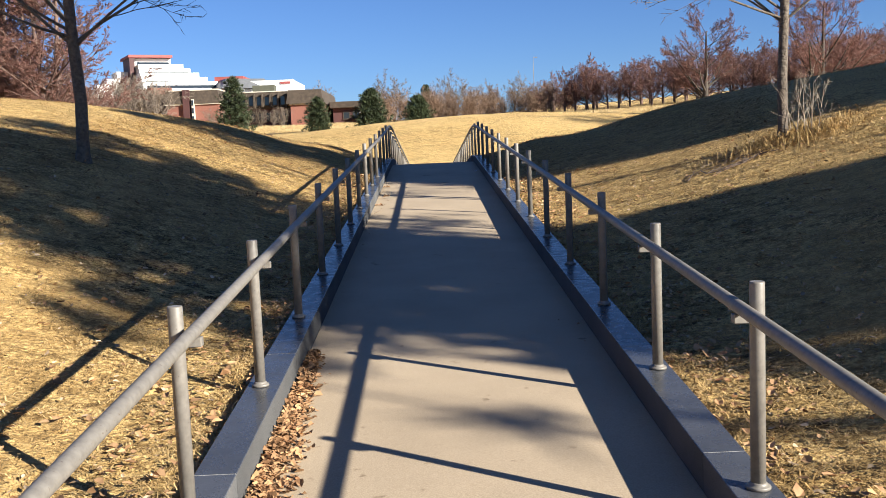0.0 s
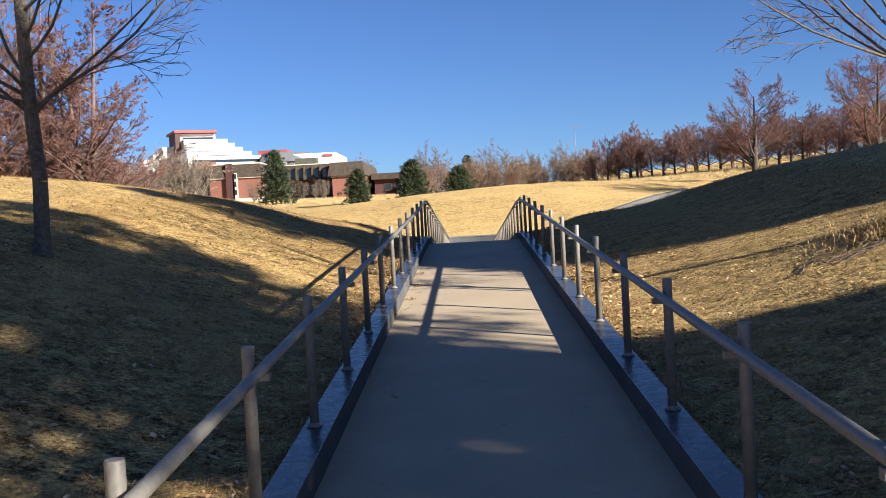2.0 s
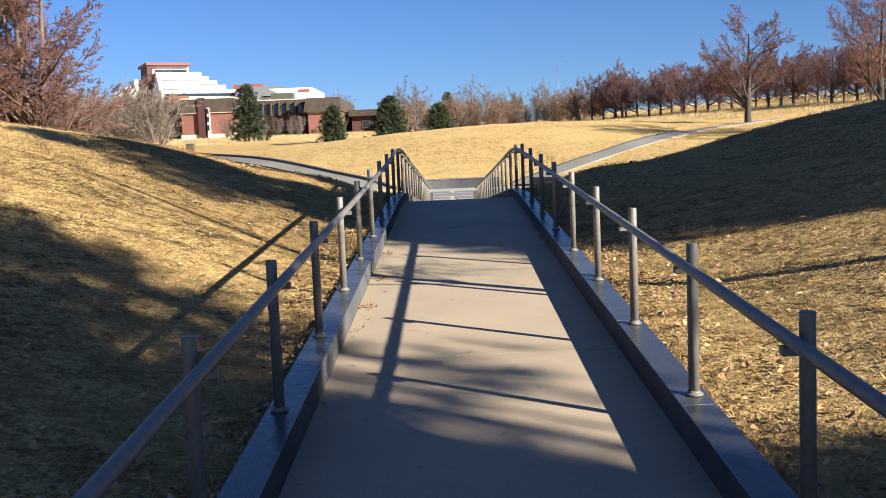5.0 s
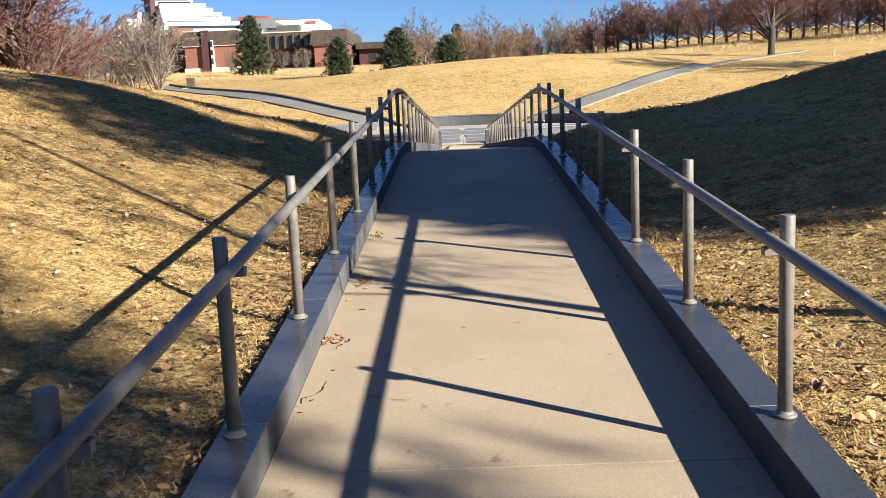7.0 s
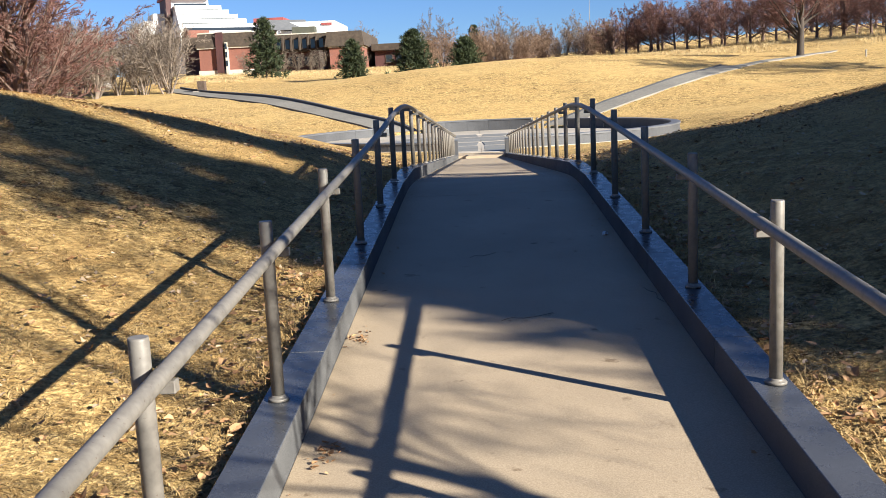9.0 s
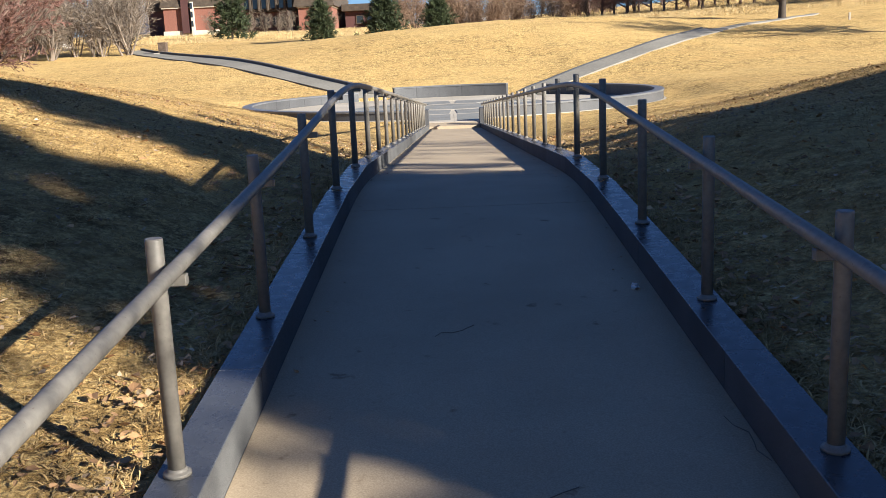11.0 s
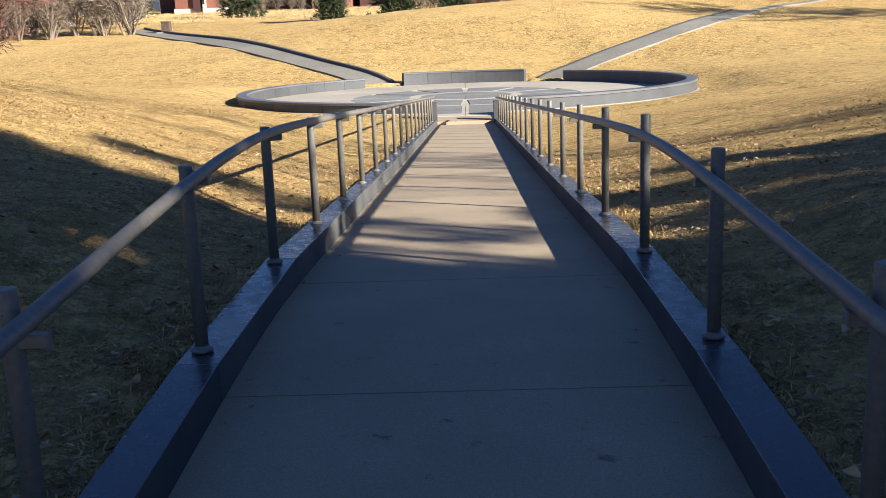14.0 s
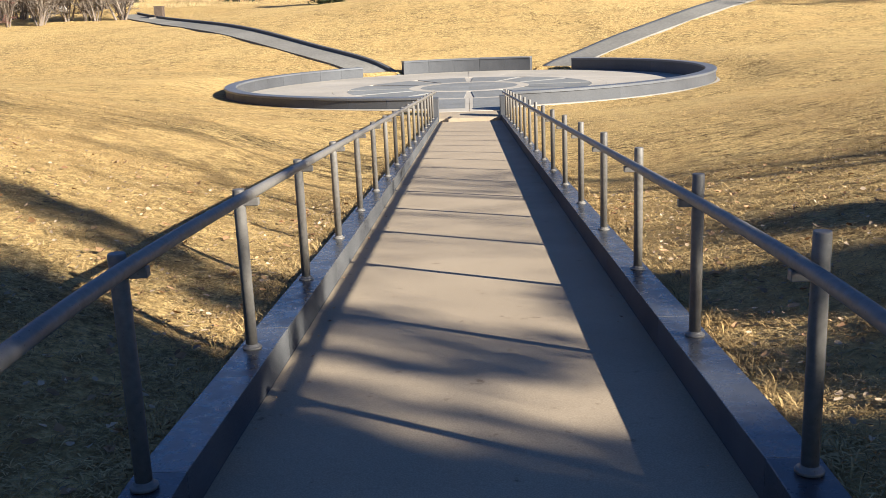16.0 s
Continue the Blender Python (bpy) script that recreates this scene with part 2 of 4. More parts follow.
def lathe(profile, sides=20):
    """A turned body from (radius, height) pairs."""
    bm = bmesh.new()
    rings = [[bm.verts.new((r * math.cos(2 * math.pi * j / sides), r * math.sin(2 * math.pi * j / sides), z)) for j in range(sides)] for r, z in profile]
    for a, b in zip(rings, rings[1:]):
        for j in range(sides):
            bm.faces.new((a[j], a[(j + 1) % sides], b[(j + 1) % sides], b[j])).smooth = True
    bm.faces.new(rings[0][::-1])
    bm.faces.new(rings[-1])
    return bm


def root(name, m=None):
    e = new(name)
    e.empty_display_size = 0.2
    if m is not None:
        e.matrix_basis = m
    return e


# ---- the lie of the land ----
SCALE = 0.88
HALF = 1.078                             # posts stand this far from the walk's middle
KERB = 0.165


def kerb_top(y, k=0.06):
    """Height of the kerbs: the walk climbs gently, turns over a crest and falls to the round plaza."""
    y = np.asarray(y, float) / SCALE
    up, down = 0.14 + 0.0575 * (y - 9.55), 1.11 - 0.0605 * (y - 27.7)
    low = np.minimum(up, down)
    return SCALE * (low - k * np.log1p(np.exp(-np.abs(up - down) / k)))


def step(x):
    return 1.0 / (1.0 + np.exp(-np.clip(x, -40, 40)))


END = 51.6                               # where the walk meets the plaza
PLAZA = (0.0, 64.4)                      # its centre
RING, OVAL = 11.0, 0.915              # radius along the walk, and how much narrower it is across
FLOOR = -0.72


def ground(x, y):
    """Height of the turf."""
    x, y = np.asarray(x, float), np.asarray(y, float)
    cor = np.where(y < END, kerb_top(np.minimum(y, END)), FLOOR + 0.10) - 0.06
    back = np.maximum(0, y - 75.0)
    rise = 0.08 * np.minimum(back, 48) + 0.040 * np.clip(back - 48, 0, 140)
    d = np.log1p(np.exp(np.clip((np.abs(x) - 1.75) / 0.25, -30, 60))) * 0.25
    kl = 0.10 + 0.25 * step((60 - y) / 6) + 0.65 * step((40.5 - y) / 4)
    kr = 0.06 + 0.22 * step((58 - y) / 6) + 0.72 * step((33 - y) / 5)
    side = np.where(x < 0, 2.2 * np.tanh(0.327 * d * kl / 2.2), 2.5 * np.tanh(0.288 * d * kr / 2.5))
    side = side + 0.055 * np.clip(x - 6, 0, 80) * step((y - 62) / 8)
    mound = 2.7 * np.exp(-0.5 * ((x - 4) / 13) ** 2 - 0.5 * ((y - 104) / 12.5) ** 2)
    wave = 0.05 * np.sin(0.9 * x + 0.5 * y) * np.sin(0.55 * y - 0.3 * x) * np.clip((np.abs(x) - 2) / 3, 0, 1)
    lip = 0.17 * np.exp(-((np.abs(x) - 2.4) / 0.8) ** 2 - ((y - 24.5) / 5.0) ** 2)
    z = cor + rise + side + mound + wave + lip
    r = np.hypot((x - PLAZA[0]) / OVAL, y - PLAZA[1])
    ring = step((r - 13.0) / 0.7)        # the turf levels off round the plaza wall
    z = np.where(y > 46, z * ring + (FLOOR + 0.13) * (1 - ring), z)
    z = np.where(r < RING + 0.05, FLOOR - 0.25, z)
    return np.where((np.abs(x) < 1.05) & (y < END + 2), np.minimum(z, kerb_top(np.minimum(y, END)) - 0.40), z)


def axis(spans):
    """Grid lines: (start, stop, spacing) one after another."""
    out = []
    for a, b, s in spans:
        out += list(np.linspace(a, b, max(2, int(round((b - a) / s)) + 1))[:-1])
    return np.array(out + [spans[-1][1]])


gx = axis([(-1600, -300, 120), (-300, -60, 12), (-60, -14, 1.2), (-14, -1.5, 0.25), (-1.5, -1.13, 0.12), (-1.13, -1.0, 0.13), (-1.0, 1.0, 1.0), (1.0, 1.13, 0.13), (1.13, 1.5, 0.12), (1.5, 14, 0.25), (14, 60, 1.2), (60, 300, 12), (300, 1600, 120)])
gy = axis([(-900, -60, 120), (-60, -8, 4), (-8, 48, 0.3), (48, 80, 0.35), (80, 135, 0.9), (135, 330, 6), (330, 1800, 120)])
X, Y = np.meshgrid(gx, gy)
Z = ground(X, Y)
nx = len(gx)
ii, jj = np.meshgrid(np.arange(nx - 1), np.arange(len(gy) - 1))
a = (jj * nx + ii).ravel()
ground_ob = part("ground", mesh_from(np.stack([X.ravel(), Y.ravel(), Z.ravel()], 1), np.stack([a, a + 1, a + 1 + nx, a + nx], 1), "ground", True), M_GRASS)
tagged(ground_ob, "dry straw-coloured winter lawn on gentle hills beside the walk", "lawn", kind="structure")


def strip(name, centre, width, mat, lift=0.03, thick=0.0, n_across=4):
    """A paved way, or a low wall, that follows the turf along a line of points."""
    c = np.array(centre, float)
    t = np.gradient(c, axis=0)
    t /= np.linalg.norm(t, axis=1)[:, None]
    nrm = np.stack([t[:, 1], -t[:, 0]], 1)
    offs = np.linspace(-width / 2, width / 2, n_across)
    xy = c[:, None, :] + offs[None, :, None] * nrm[:, None, :]
    s = np.linspace(-1, 1, len(c))
    z = np.stack([np.polyval(np.polyfit(s, ground(xy[:, k, 0], xy[:, k, 1]), 7), s) for k in range(n_across)], 1) + lift
    top = np.concatenate([xy, z[..., None]], 2).reshape(-1, 3)
    n = len(c)
    faces = [(i * n_across + j, i * n_across + j + 1, (i + 1) * n_across + j + 1, (i + 1) * n_across + j) for i in range(n - 1) for j in range(n_across - 1)]
    bm = bmesh.new()
    vs = [bm.verts.new(q) for q in top]
    for f in faces:
        bm.faces.new([vs[k] for k in f])
    deep = bmesh.ops.extrude_face_region(bm, geom=bm.faces[:])
    for q in deep["geom"]:
        if isinstance(q, bmesh.types.BMVert):
            q.co.z -= thick + lift + 0.35
    bmesh.ops.recalc_face_normals(bm, faces=bm.faces[:])
    return part(name, bm, mat)


def curve_line(p0, p1, p2, n=40):
    t = np.linspace(0, 1, n)[:, None]
    return (1 - t) ** 2 * np.array(p0) + 2 * t * (1 - t) * np.array(p1) + t ** 2 * np.array(p2)

# ---- the walk: slabs, kerbs, rails ----
def ribbon(x0, x1, ya, yb, top, depth, chamfer=0.006, n=None):
    """A stone or slab along the walk, from ya to yb, whose top follows a height function."""
    n = n or max(2, int((yb - ya) / 0.4) + 1)
    ys = np.linspace(ya, yb, n)
    bm = bmesh.new()
    rows = []
    for y in ys:
        z = float(top(y))
        rows.append([bm.verts.new(q) for q in ((x0, y, z - depth), (x0, y, z - chamfer), (x0 + chamfer, y, z), (x1 - chamfer, y, z), (x1, y, z - chamfer), (x1, y, z - depth))])
    for a, b in zip(rows, rows[1:]):
        for j in range(5):
            bm.faces.new((a[j], b[j], b[j + 1], a[j + 1]))
    bm.faces.new(rows[0])
    bm.faces.new(rows[-1][::-1])
    bmesh.ops.recalc_face_normals(bm, faces=bm.faces[:])
    return bm


def walk_top(y):
    return kerb_top(y) - KERB


walkway = tagged(root("pavement"), "pale broom-finished concrete walk between granite kerbs", "walkway", kind="structure")
joints = [-6.0, 3.7, 13.32, 22.88, 24.74, 34.4, 44.0, END]
for ya, yb in zip(joints, joints[1:]):
    part("slab", ribbon(-0.977, 0.977, ya + 0.005, yb - 0.005, walk_top, 0.25, 0.008), M_PATH, walkway)
part("bed", ribbon(-0.965, 0.965, -6, END, lambda y: walk_top(y) - 0.02, 0.2), M_ASPHALT, walkway, "dark joint filler under the slabs")

KERB_LEN, KERB_START = 1.879, -5.35
for side in (-1, 1):
    kerb = tagged(root("kerb"), "low polished blue-grey granite kerb edging the walk", "kerb", kind="structure")
    y = KERB_START
    while y < END - 0.1:
        y1 = min(y + KERB_LEN, END)
        xs = sorted((side * 0.972, side * 1.152))
        bm = ribbon(xs[0], xs[1], y + 0.0035, y1 - 0.0035, kerb_top, 0.55, 0.003, n=2)
        for f in bm.faces:
            f.material_index = 0 if f.normal.z > 0.5 else 1
        stone = part("kerb_stone", bm, M_CURB, kerb)
        stone.data.materials.append(M_CURB_SIDE)
        if y1 < END:
            part("mortar_joint", ribbon(xs[0] + 0.002, xs[1] - 0.002, y1 - 0.0036, y1 + 0.0036, lambda q: kerb_top(q) - 0.0015, 0.3, 0.001, n=2), M_MORTAR, kerb)
        y = y1


def make_post(up=0.0):
    post = tagged(root("railing_post"), "round grey-brown painted steel railing post with base flange", "railing post", "posts along the walk")
    part("shaft", lathe([(0.0285, 0.0), (0.0285, 0.785), (0.0265, 0.792)], 20), M_METAL, post)
    part("flange", lathe([(0.047, 0.0), (0.047, 0.009), (0.045, 0.012), (0.036, 0.013), (0.034, 0.02), (0.0295, 0.026)], 20), M_METAL, post)
    part("bracket", box(-0.094, -0.015, -0.019, 0.019, 0.638 + up, 0.674 + up, 0.003), M_METAL, post)
    return post


post = make_post()
post_high = make_post(0.075)             # past the crest the rail sits higher on one side
high_used = False
post_ys = [2.06 + 1.61 * n for n in range(-4, 31)]
first = True
for y in post_ys:
    for side in (1, -1):
        m = pose(side * HALF, y, float(kerb_top(y)), 0, 0, (0 if side > 0 else 180) + random.uniform(-1.5, 1.5))
        if side < 0 and y > 22.5:
            if high_used:
                copy_thing(post_high, m)
            else:
                post_high.matrix_basis, high_used = m, True
        elif first:
            post.matrix_basis, first = m, False
        else:
            copy_thing(post, m)

RAIL_X, RAIL_UP = 1.008, 0.70
rail_ys = np.concatenate([np.arange(-5.2, 21.5, 0.8), np.arange(21.5, 28.5, 0.18), np.arange(28.5, 51.0, 0.8), [51.0]])
for side in (-1, 1):
    pts = [(side * RAIL_X, y, float(kerb_top(y, 0.07)) + RAIL_UP + (0.075 * float(step((y - 21.8) / 0.7)) if side < 0 else 0.0)) for y in rail_ys]
    rail = tagged(root("handrail"), "continuous round grey-brown steel handrail fixed inside the posts", "handrail", "handrails of the walk")
    cuts = [0, 10, 20, 32, 46, 62, 74, 86, len(pts) - 1]
    for a, b in zip(cuts, cuts[1:]):
        part("rail_length", sweep(pts[a:b + 1], 0.0255, 14), M_METAL, rail)
    pil = tagged(part("end_pillar", box(side * 1.10 - 0.16, side * 1.10 + 0.16, END - 0.05, END + 0.40, FLOOR - 0.2, FLOOR + 0.62, 0.012), M_WALL), "square dark granite pillar where the walk meets the plaza", "pillar", "plaza entrance pillars")


# ---- the round plaza ----
def arc_block(r0, r1, a0, a1, z0, z1, n=None, chamfer=0.0):
    """A block bent round the plaza's centre; angles clockwise from +y in degrees."""
    n = n or max(2, int(abs(a1 - a0) / 3) + 1)
    bm = bmesh.new()
    rows = []
    for i in range(n):
        t = radians(a0 + (a1 - a0) * i / (n - 1))
        s, c = math.sin(t), math.cos(t)
        rows.append([bm.verts.new((PLAZA[0] + OVAL * r * s, PLAZA[1] + r * c, z)) for r, z in ((r0, z0), (r0, z1 - chamfer), (r0 + chamfer, z1), (r1 - chamfer, z1), (r1, z1 - chamfer), (r1, z0))])
    for a, b in zip(rows, rows[1:]):
        for j in range(6):
            k = (j + 1) % 6
            bm.faces.new((a[j], b[j], b[k], a[k]))
    bm.faces.new(rows[0])
    bm.faces.new(rows[-1][::-1])
    bmesh.ops.remove_doubles(bm, verts=bm.verts[:], dist=1e-5)
    bmesh.ops.recalc_face_normals(bm, faces=bm.faces[:])
    return bm


def ring_wall(name, a0, a1, top, label):
    """A curved stone wall of separate facing stones with a coping."""
    w = tagged(root(name), label, "wall", kind="structure")
    count = max(1, int(round(abs(a1 - a0) / 7.5)))
    for i in range(count):
        b0, b1 = a0 + (a1 - a0) * i / count, a0 + (a1 - a0) * (i + 1) / count
        part("facing_stone", arc_block(RING - 0.20, RING + 0.22, b0 + 0.03, b1 - 0.03, FLOOR - 0.5, FLOOR + top - 0.08, 5, 0.004), M_WALL, w)
        part("coping_stone", arc_block(RING - 0.24, RING + 0.26, b0 + 0.03, b1 - 0.03, FLOOR + top - 0.078, FLOOR + top, 5, 0.012), M_CAP, w)
    return w


ring_wall("plaza_wall_left", 187.5, 326, 0.52, "curved low grey granite wall round the plaza, weathered coping")
ring_wall("plaza_wall_right", 172.5, 33, 0.60, "curved low dark granite wall round the plaza, its inner face shaded")
ring_wall("plaza_wall_back", -20.5, 19.5, 0.70, "straight-topped grey granite back wall of the plaza facing the walk")

for a0, a1 in ((187.5, 326), (172.5, 33)):
    tagged(part("mowing_strip", arc_block(RING + 0.262, RING + 0.50, a0, a1, FLOOR - 0.3, FLOOR + 0.16), M_PLAZA), "narrow pale concrete strip between plaza wall and lawn", "edging", kind="structure")
plaza = tagged(root("plaza_floor"), "round light concrete plaza floor with grey paving circles", "plaza", kind="structure")
part("base_slab", arc_block(0.0, RING - 0.1, 0, 360, FLOOR - 0.3, FLOOR - 0.02, 73), M_PLAZA, plaza)
for i in range(24):                      # outer pale field, in wedges
    part("paving_wedge", arc_block(6.45, RING - 0.22, i * 15 + 0.06, (i + 1) * 15 - 0.06, FLOOR - 0.1, FLOOR, 6), M_PLAZA, plaza)
for i in range(24):
    part("pale_band", arc_block(5.75, 6.44, i * 15 + 0.05, (i + 1) * 15 - 0.05, FLOOR - 0.1, FLOOR + 0.001, 6), M_PLAZA, plaza)
for i in range(12):                      # grey circle, cut by pale spokes
    part("grey_paving", arc_block(2.85, 5.74, i * 30 + 2.2, i * 30 + 27.8, FLOOR - 0.1, FLOOR + 0.002, 10), M_SLATE, plaza)
for i in range(12):
    part("pale_band", arc_block(2.3, 2.84, i * 30 + 0.1, i * 30 + 29.9, FLOOR - 0.1, FLOOR + 0.003, 10), M_PLAZA, plaza)
for i in range(8):
    part("grey_paving", arc_block(0.0, 2.29, i * 45 + 0.2, i * 45 + 44.8, FLOOR - 0.1, FLOOR + 0.002, 14), M_SLATE, plaza)
for x0, x1 in ((-1.75, -0.14), (0.14, 1.75)):
    part("grey_paving", box(x0, x1, 54.6, 58.3, FLOOR - 0.1, FLOOR + 0.004), M_SLATE, plaza)
part("threshold_slab", box(-2.1, 2.1, END - 0.02, 53.5, FLOOR - 0.3, FLOOR - 0.004), M_PATH, plaza)

# ---- side paths ----
left_line = curve_line((-4.6, 74.0), (-16.3, 90.5), (-33.0, 118.0))
right_line = curve_line((4.6, 74.0), (11.5, 84.0), (34.0, 108.0))
tagged(strip("side_path", left_line, 1.9, M_SIDEPATH, 0.09), "grey concrete path leading off from the plaza across the lawn", "path", kind="structure")
tagged(strip("side_path", right_line[:27], 1.7, M_SIDEPATH, 0.09), "grey concrete path climbing from the plaza between lawn banks", "path", kind="structure")
tagged(strip("side_path", right_line[26:], 0.8, M_SIDEPATH, 0.085), "narrow pale footpath running on along the lawn's edge", "path", kind="structure")


def offset(line, d):
    t = np.gradient(line, axis=0)
    t /= np.linalg.norm(t, axis=1)[:, None]
    return line + d * np.stack([t[:, 1], -t[:, 0]], 1)


tagged(strip("path_edging", offset(left_line, 1.08), 0.22, M_WALL, 0.26, n_across=2), "low dark granite edging wall beside the path", "edging", kind="structure")
tagged(strip("path_edging", offset(right_line[:27], -0.98), 0.2, M_WALL, 0.15, n_across=2), "low grey granite edging beside the path", "edging", kind="structure")


# ---- trees ----
def grow(rng, p, d, length, radius, level, spec, out):
    """Adds the pieces (start, end, radii, level) of one limb and of those that leave it."""
    steps = spec["steps"][level]
    pts, dirs, rads = [p], [d], [radius]
    for i in range(steps):
        jit = Vector((rng.gauss(0, 1), rng.gauss(0, 1), rng.gauss(0, 1))) * spec["wiggle"] * (0.35 if level == 0 else 1.0)
        d = (d + jit + Vector((0, 0, spec["lift"][level]))).normalized()
        q = p + d * (length / steps)
        r = radius * (1 - spec["taper"] * (i + 1) / steps)
        out.append((p, q, rads[-1], r, level))
        p = q
        pts.append(p), dirs.append(d), rads.append(r)
    if level + 1 >= len(spec["steps"]):
        return
    n = spec["kids"][level]
    for k in range(n):
        f = spec["from"][level] + (1 - spec["from"][level]) * ((k + rng.random()) / n) ** (spec.get("bias", 1.0) if level == 0 else 1.0)
        i = min(int(f * steps), steps - 1)
        u = f * steps - i
        q = pts[i].lerp(pts[i + 1], min(u, 1.0))
        base = dirs[i]
        side = Vector((rng.gauss(0, 1), rng.gauss(0, 1), rng.gauss(0, 0.6)))
        side = (side - side.project(base)).normalized()
        ang = radians(spec["angle"][level] + rng.gauss(0, 9))
        nd = (base * math.cos(ang) + side * math.sin(ang)).normalized()
        ln = length * spec["ratio"][level] * (1 - spec["shrink"] * f) * rng.uniform(0.75, 1.15)
        grow(rng, q, nd, ln, max(rads[i] * spec["thin"][level] * (1 - 0.35 * f), spec["least"]), level + 1, spec, out)


def tubes(pieces, sides, name):
    """All the pieces as tapered prisms in one mesh."""
    p0 = np.array([s[0] for s in pieces], float)
    p1 = np.array([s[1] for s in pieces], float)
    r0 = np.array([s[2] for s in pieces])[:, None, None]
    r1 = np.array([s[3] for s in pieces])[:, None, None]
    t = p1 - p0
    t /= np.linalg.norm(t, axis=1)[:, None] + 1e-9
    ref = np.where(np.abs(t[:, 2:3]) > 0.9, np.array([[1.0, 0, 0]]), np.array([[0, 0, 1.0]]))
    u = np.cross(t, ref)
    u /= np.linalg.norm(u, axis=1)[:, None] + 1e-9
    w = np.cross(t, u)
    if sides == 2:                       # far twigs: one narrow blade each
        turn = np.random.RandomState(len(pieces)).rand(len(pieces)) * np.pi
        e = (np.cos(turn)[:, None] * u + np.sin(turn)[:, None] * w)
        verts = np.stack([p0 - r0[:, 0] * e, p0 + r0[:, 0] * e, p1], 1).reshape(-1, 3)
        return mesh_from(verts, np.arange(3 * len(pieces)).reshape(-1, 3), name)
    ang = np.arange(sides) * 2 * np.pi / sides
    ring = np.cos(ang)[None, :, None] * u[:, None] + np.sin(ang)[None, :, None] * w[:, None]
    verts = np.concatenate([p0[:, None] + r0 * ring, p1[:, None] + r1 * ring], 1).reshape(-1, 3)
    n = len(pieces)
    b = (np.arange(n) * 2 * sides)[:, None]
    j = np.arange(sides)[None]
    k = (j + 1) % sides
    faces = np.stack([b + j, b + k, b + k + sides, b + j + sides], 2).reshape(-1, 4)
    return mesh_from(verts, faces, name, True)


def bare_tree(name, label, seed, spec, height, girth, barks, group="", lean=(0, 0), stems=1, trunk_levels=2, sides=3, splay=0.22):
    """A leafless tree at the origin: trunk and limbs, and a crown of finer twigs."""
    rng = random.Random(seed)
    out = []
    for s in range(stems):
        d = Vector((lean[0] + (rng.gauss(0, splay) if stems > 1 else 0), lean[1] + (rng.gauss(0, splay) if stems > 1 else 0), 1)).normalized()
        grow(rng, Vector((rng.gauss(0, 0.12), rng.gauss(0, 0.12), -0.15)) if stems > 1 else Vector((0, 0, -0.15)), d, height * (rng.uniform(0.75, 1) if stems > 1 else 1), girth, 0, spec, out)
    tree = tagged(root(name), label, "tree", group)
    thick = [q for q in out if q[4] < trunk_levels]
    fine = [q for q in out if q[4] >= trunk_levels]
    if stems == 1:                       # root flare
        p, q, r, r1, lv = thick[0]
        thick.insert(0, (p, p + Vector((0, 0, 0.30)), r * 1.55, r * 1.02, 0))
    part("trunk", tubes(thick, 8, "trunk"), barks[0], tree)
    part("crown", tubes(fine, sides, "crown"), barks[1], tree)
    return tree


NEAR = dict(steps=[9, 7, 6, 5, 3], kids=[15, 8, 6, 4], angle=[52, 42, 38, 38], ratio=[0.50, 0.48, 0.50, 0.5], thin=[0.42, 0.5, 0.5, 0.6], lift=[0.02, 0.04, 0.03, 0.0, 0.0], wiggle=0.10, taper=0.78, shrink=0.45, least=0.0045)
NEAR["from"] = [0.22, 0.2, 0.2, 0.2]
SHADE = dict(NEAR, kids=[16, 8, 6, 4], least=0.011)
FAR = dict(steps=[7, 6, 4, 2, 1], kids=[24, 13, 10, 8], angle=[55, 38, 38, 34], ratio=[0.74, 0.42, 0.46, 0.85], thin=[0.46, 0.5, 0.5, 0.6], lift=[0.0, 0.08, 0.06, 0.05, 0.0], wiggle=0.07, taper=0.85, shrink=0.50, least=0.014, bias=1.35)
FAR["from"] = [0.17, 0.18, 0.15, 0.1]
GROVE = dict(FAR, kids=[20, 9, 8, 7], angle=[58, 42, 38, 34], ratio=[0.72, 0.46, 0.50, 0.85], least=0.02, shrink=0.55)
GROVE["from"] = [0.13, 0.12, 0.15, 0.1]
HILL = dict(GROVE, kids=[38, 12, 9, 8], ratio=[0.52, 0.46, 0.44, 1.0], bias=1.0, shrink=0.80, angle=[66, 42, 40, 36], least=0.017, lift=[0.0, 0.07, 0.05, 0.03, 0.0])
HILL["from"] = [0.07, 0.15, 0.15, 0.1]
BANK = dict(NEAR, kids=[26, 8, 6, 4], angle=[60, 40, 36, 36], ratio=[0.40, 0.48, 0.5, 0.5], thin=[0.30, 0.5, 0.5, 0.6], lift=[0.01, 0.05, 0.03, 0.0, 0.0], bias=2.3)
BANK["from"] = [0.19, 0.2, 0.2, 0.2]


def on_turf(x, y):
    return float(ground(x, y))


def at_bearing(bearing, dist):
    """A place by its bearing, clockwise from +y, and distance from the walk's start."""
    return dist * math.sin(radians(bearing)), 4.7 + dist * math.cos(radians(bearing))


def stand(tree, x, y, turn=0.0, size=1.0, tall=1.0, sink=0.0):
    tree.matrix_basis = Matrix.Translation((x, y, on_turf(x, y) - sink)) @ pose(0, 0, 0, 0, 0, turn) @ Matrix.Diagonal((size, size, size * tall, 1))
    return tree


def copies(tree, spots):
    """The first spot takes the tree itself, the others copies of it."""
    for n, (x, y, turn, size, tall) in enumerate(spots):
        t = tree if n == 0 else copy_thing(tree, Matrix.Identity(4))
        stand(t, x, y, turn, size, tall)


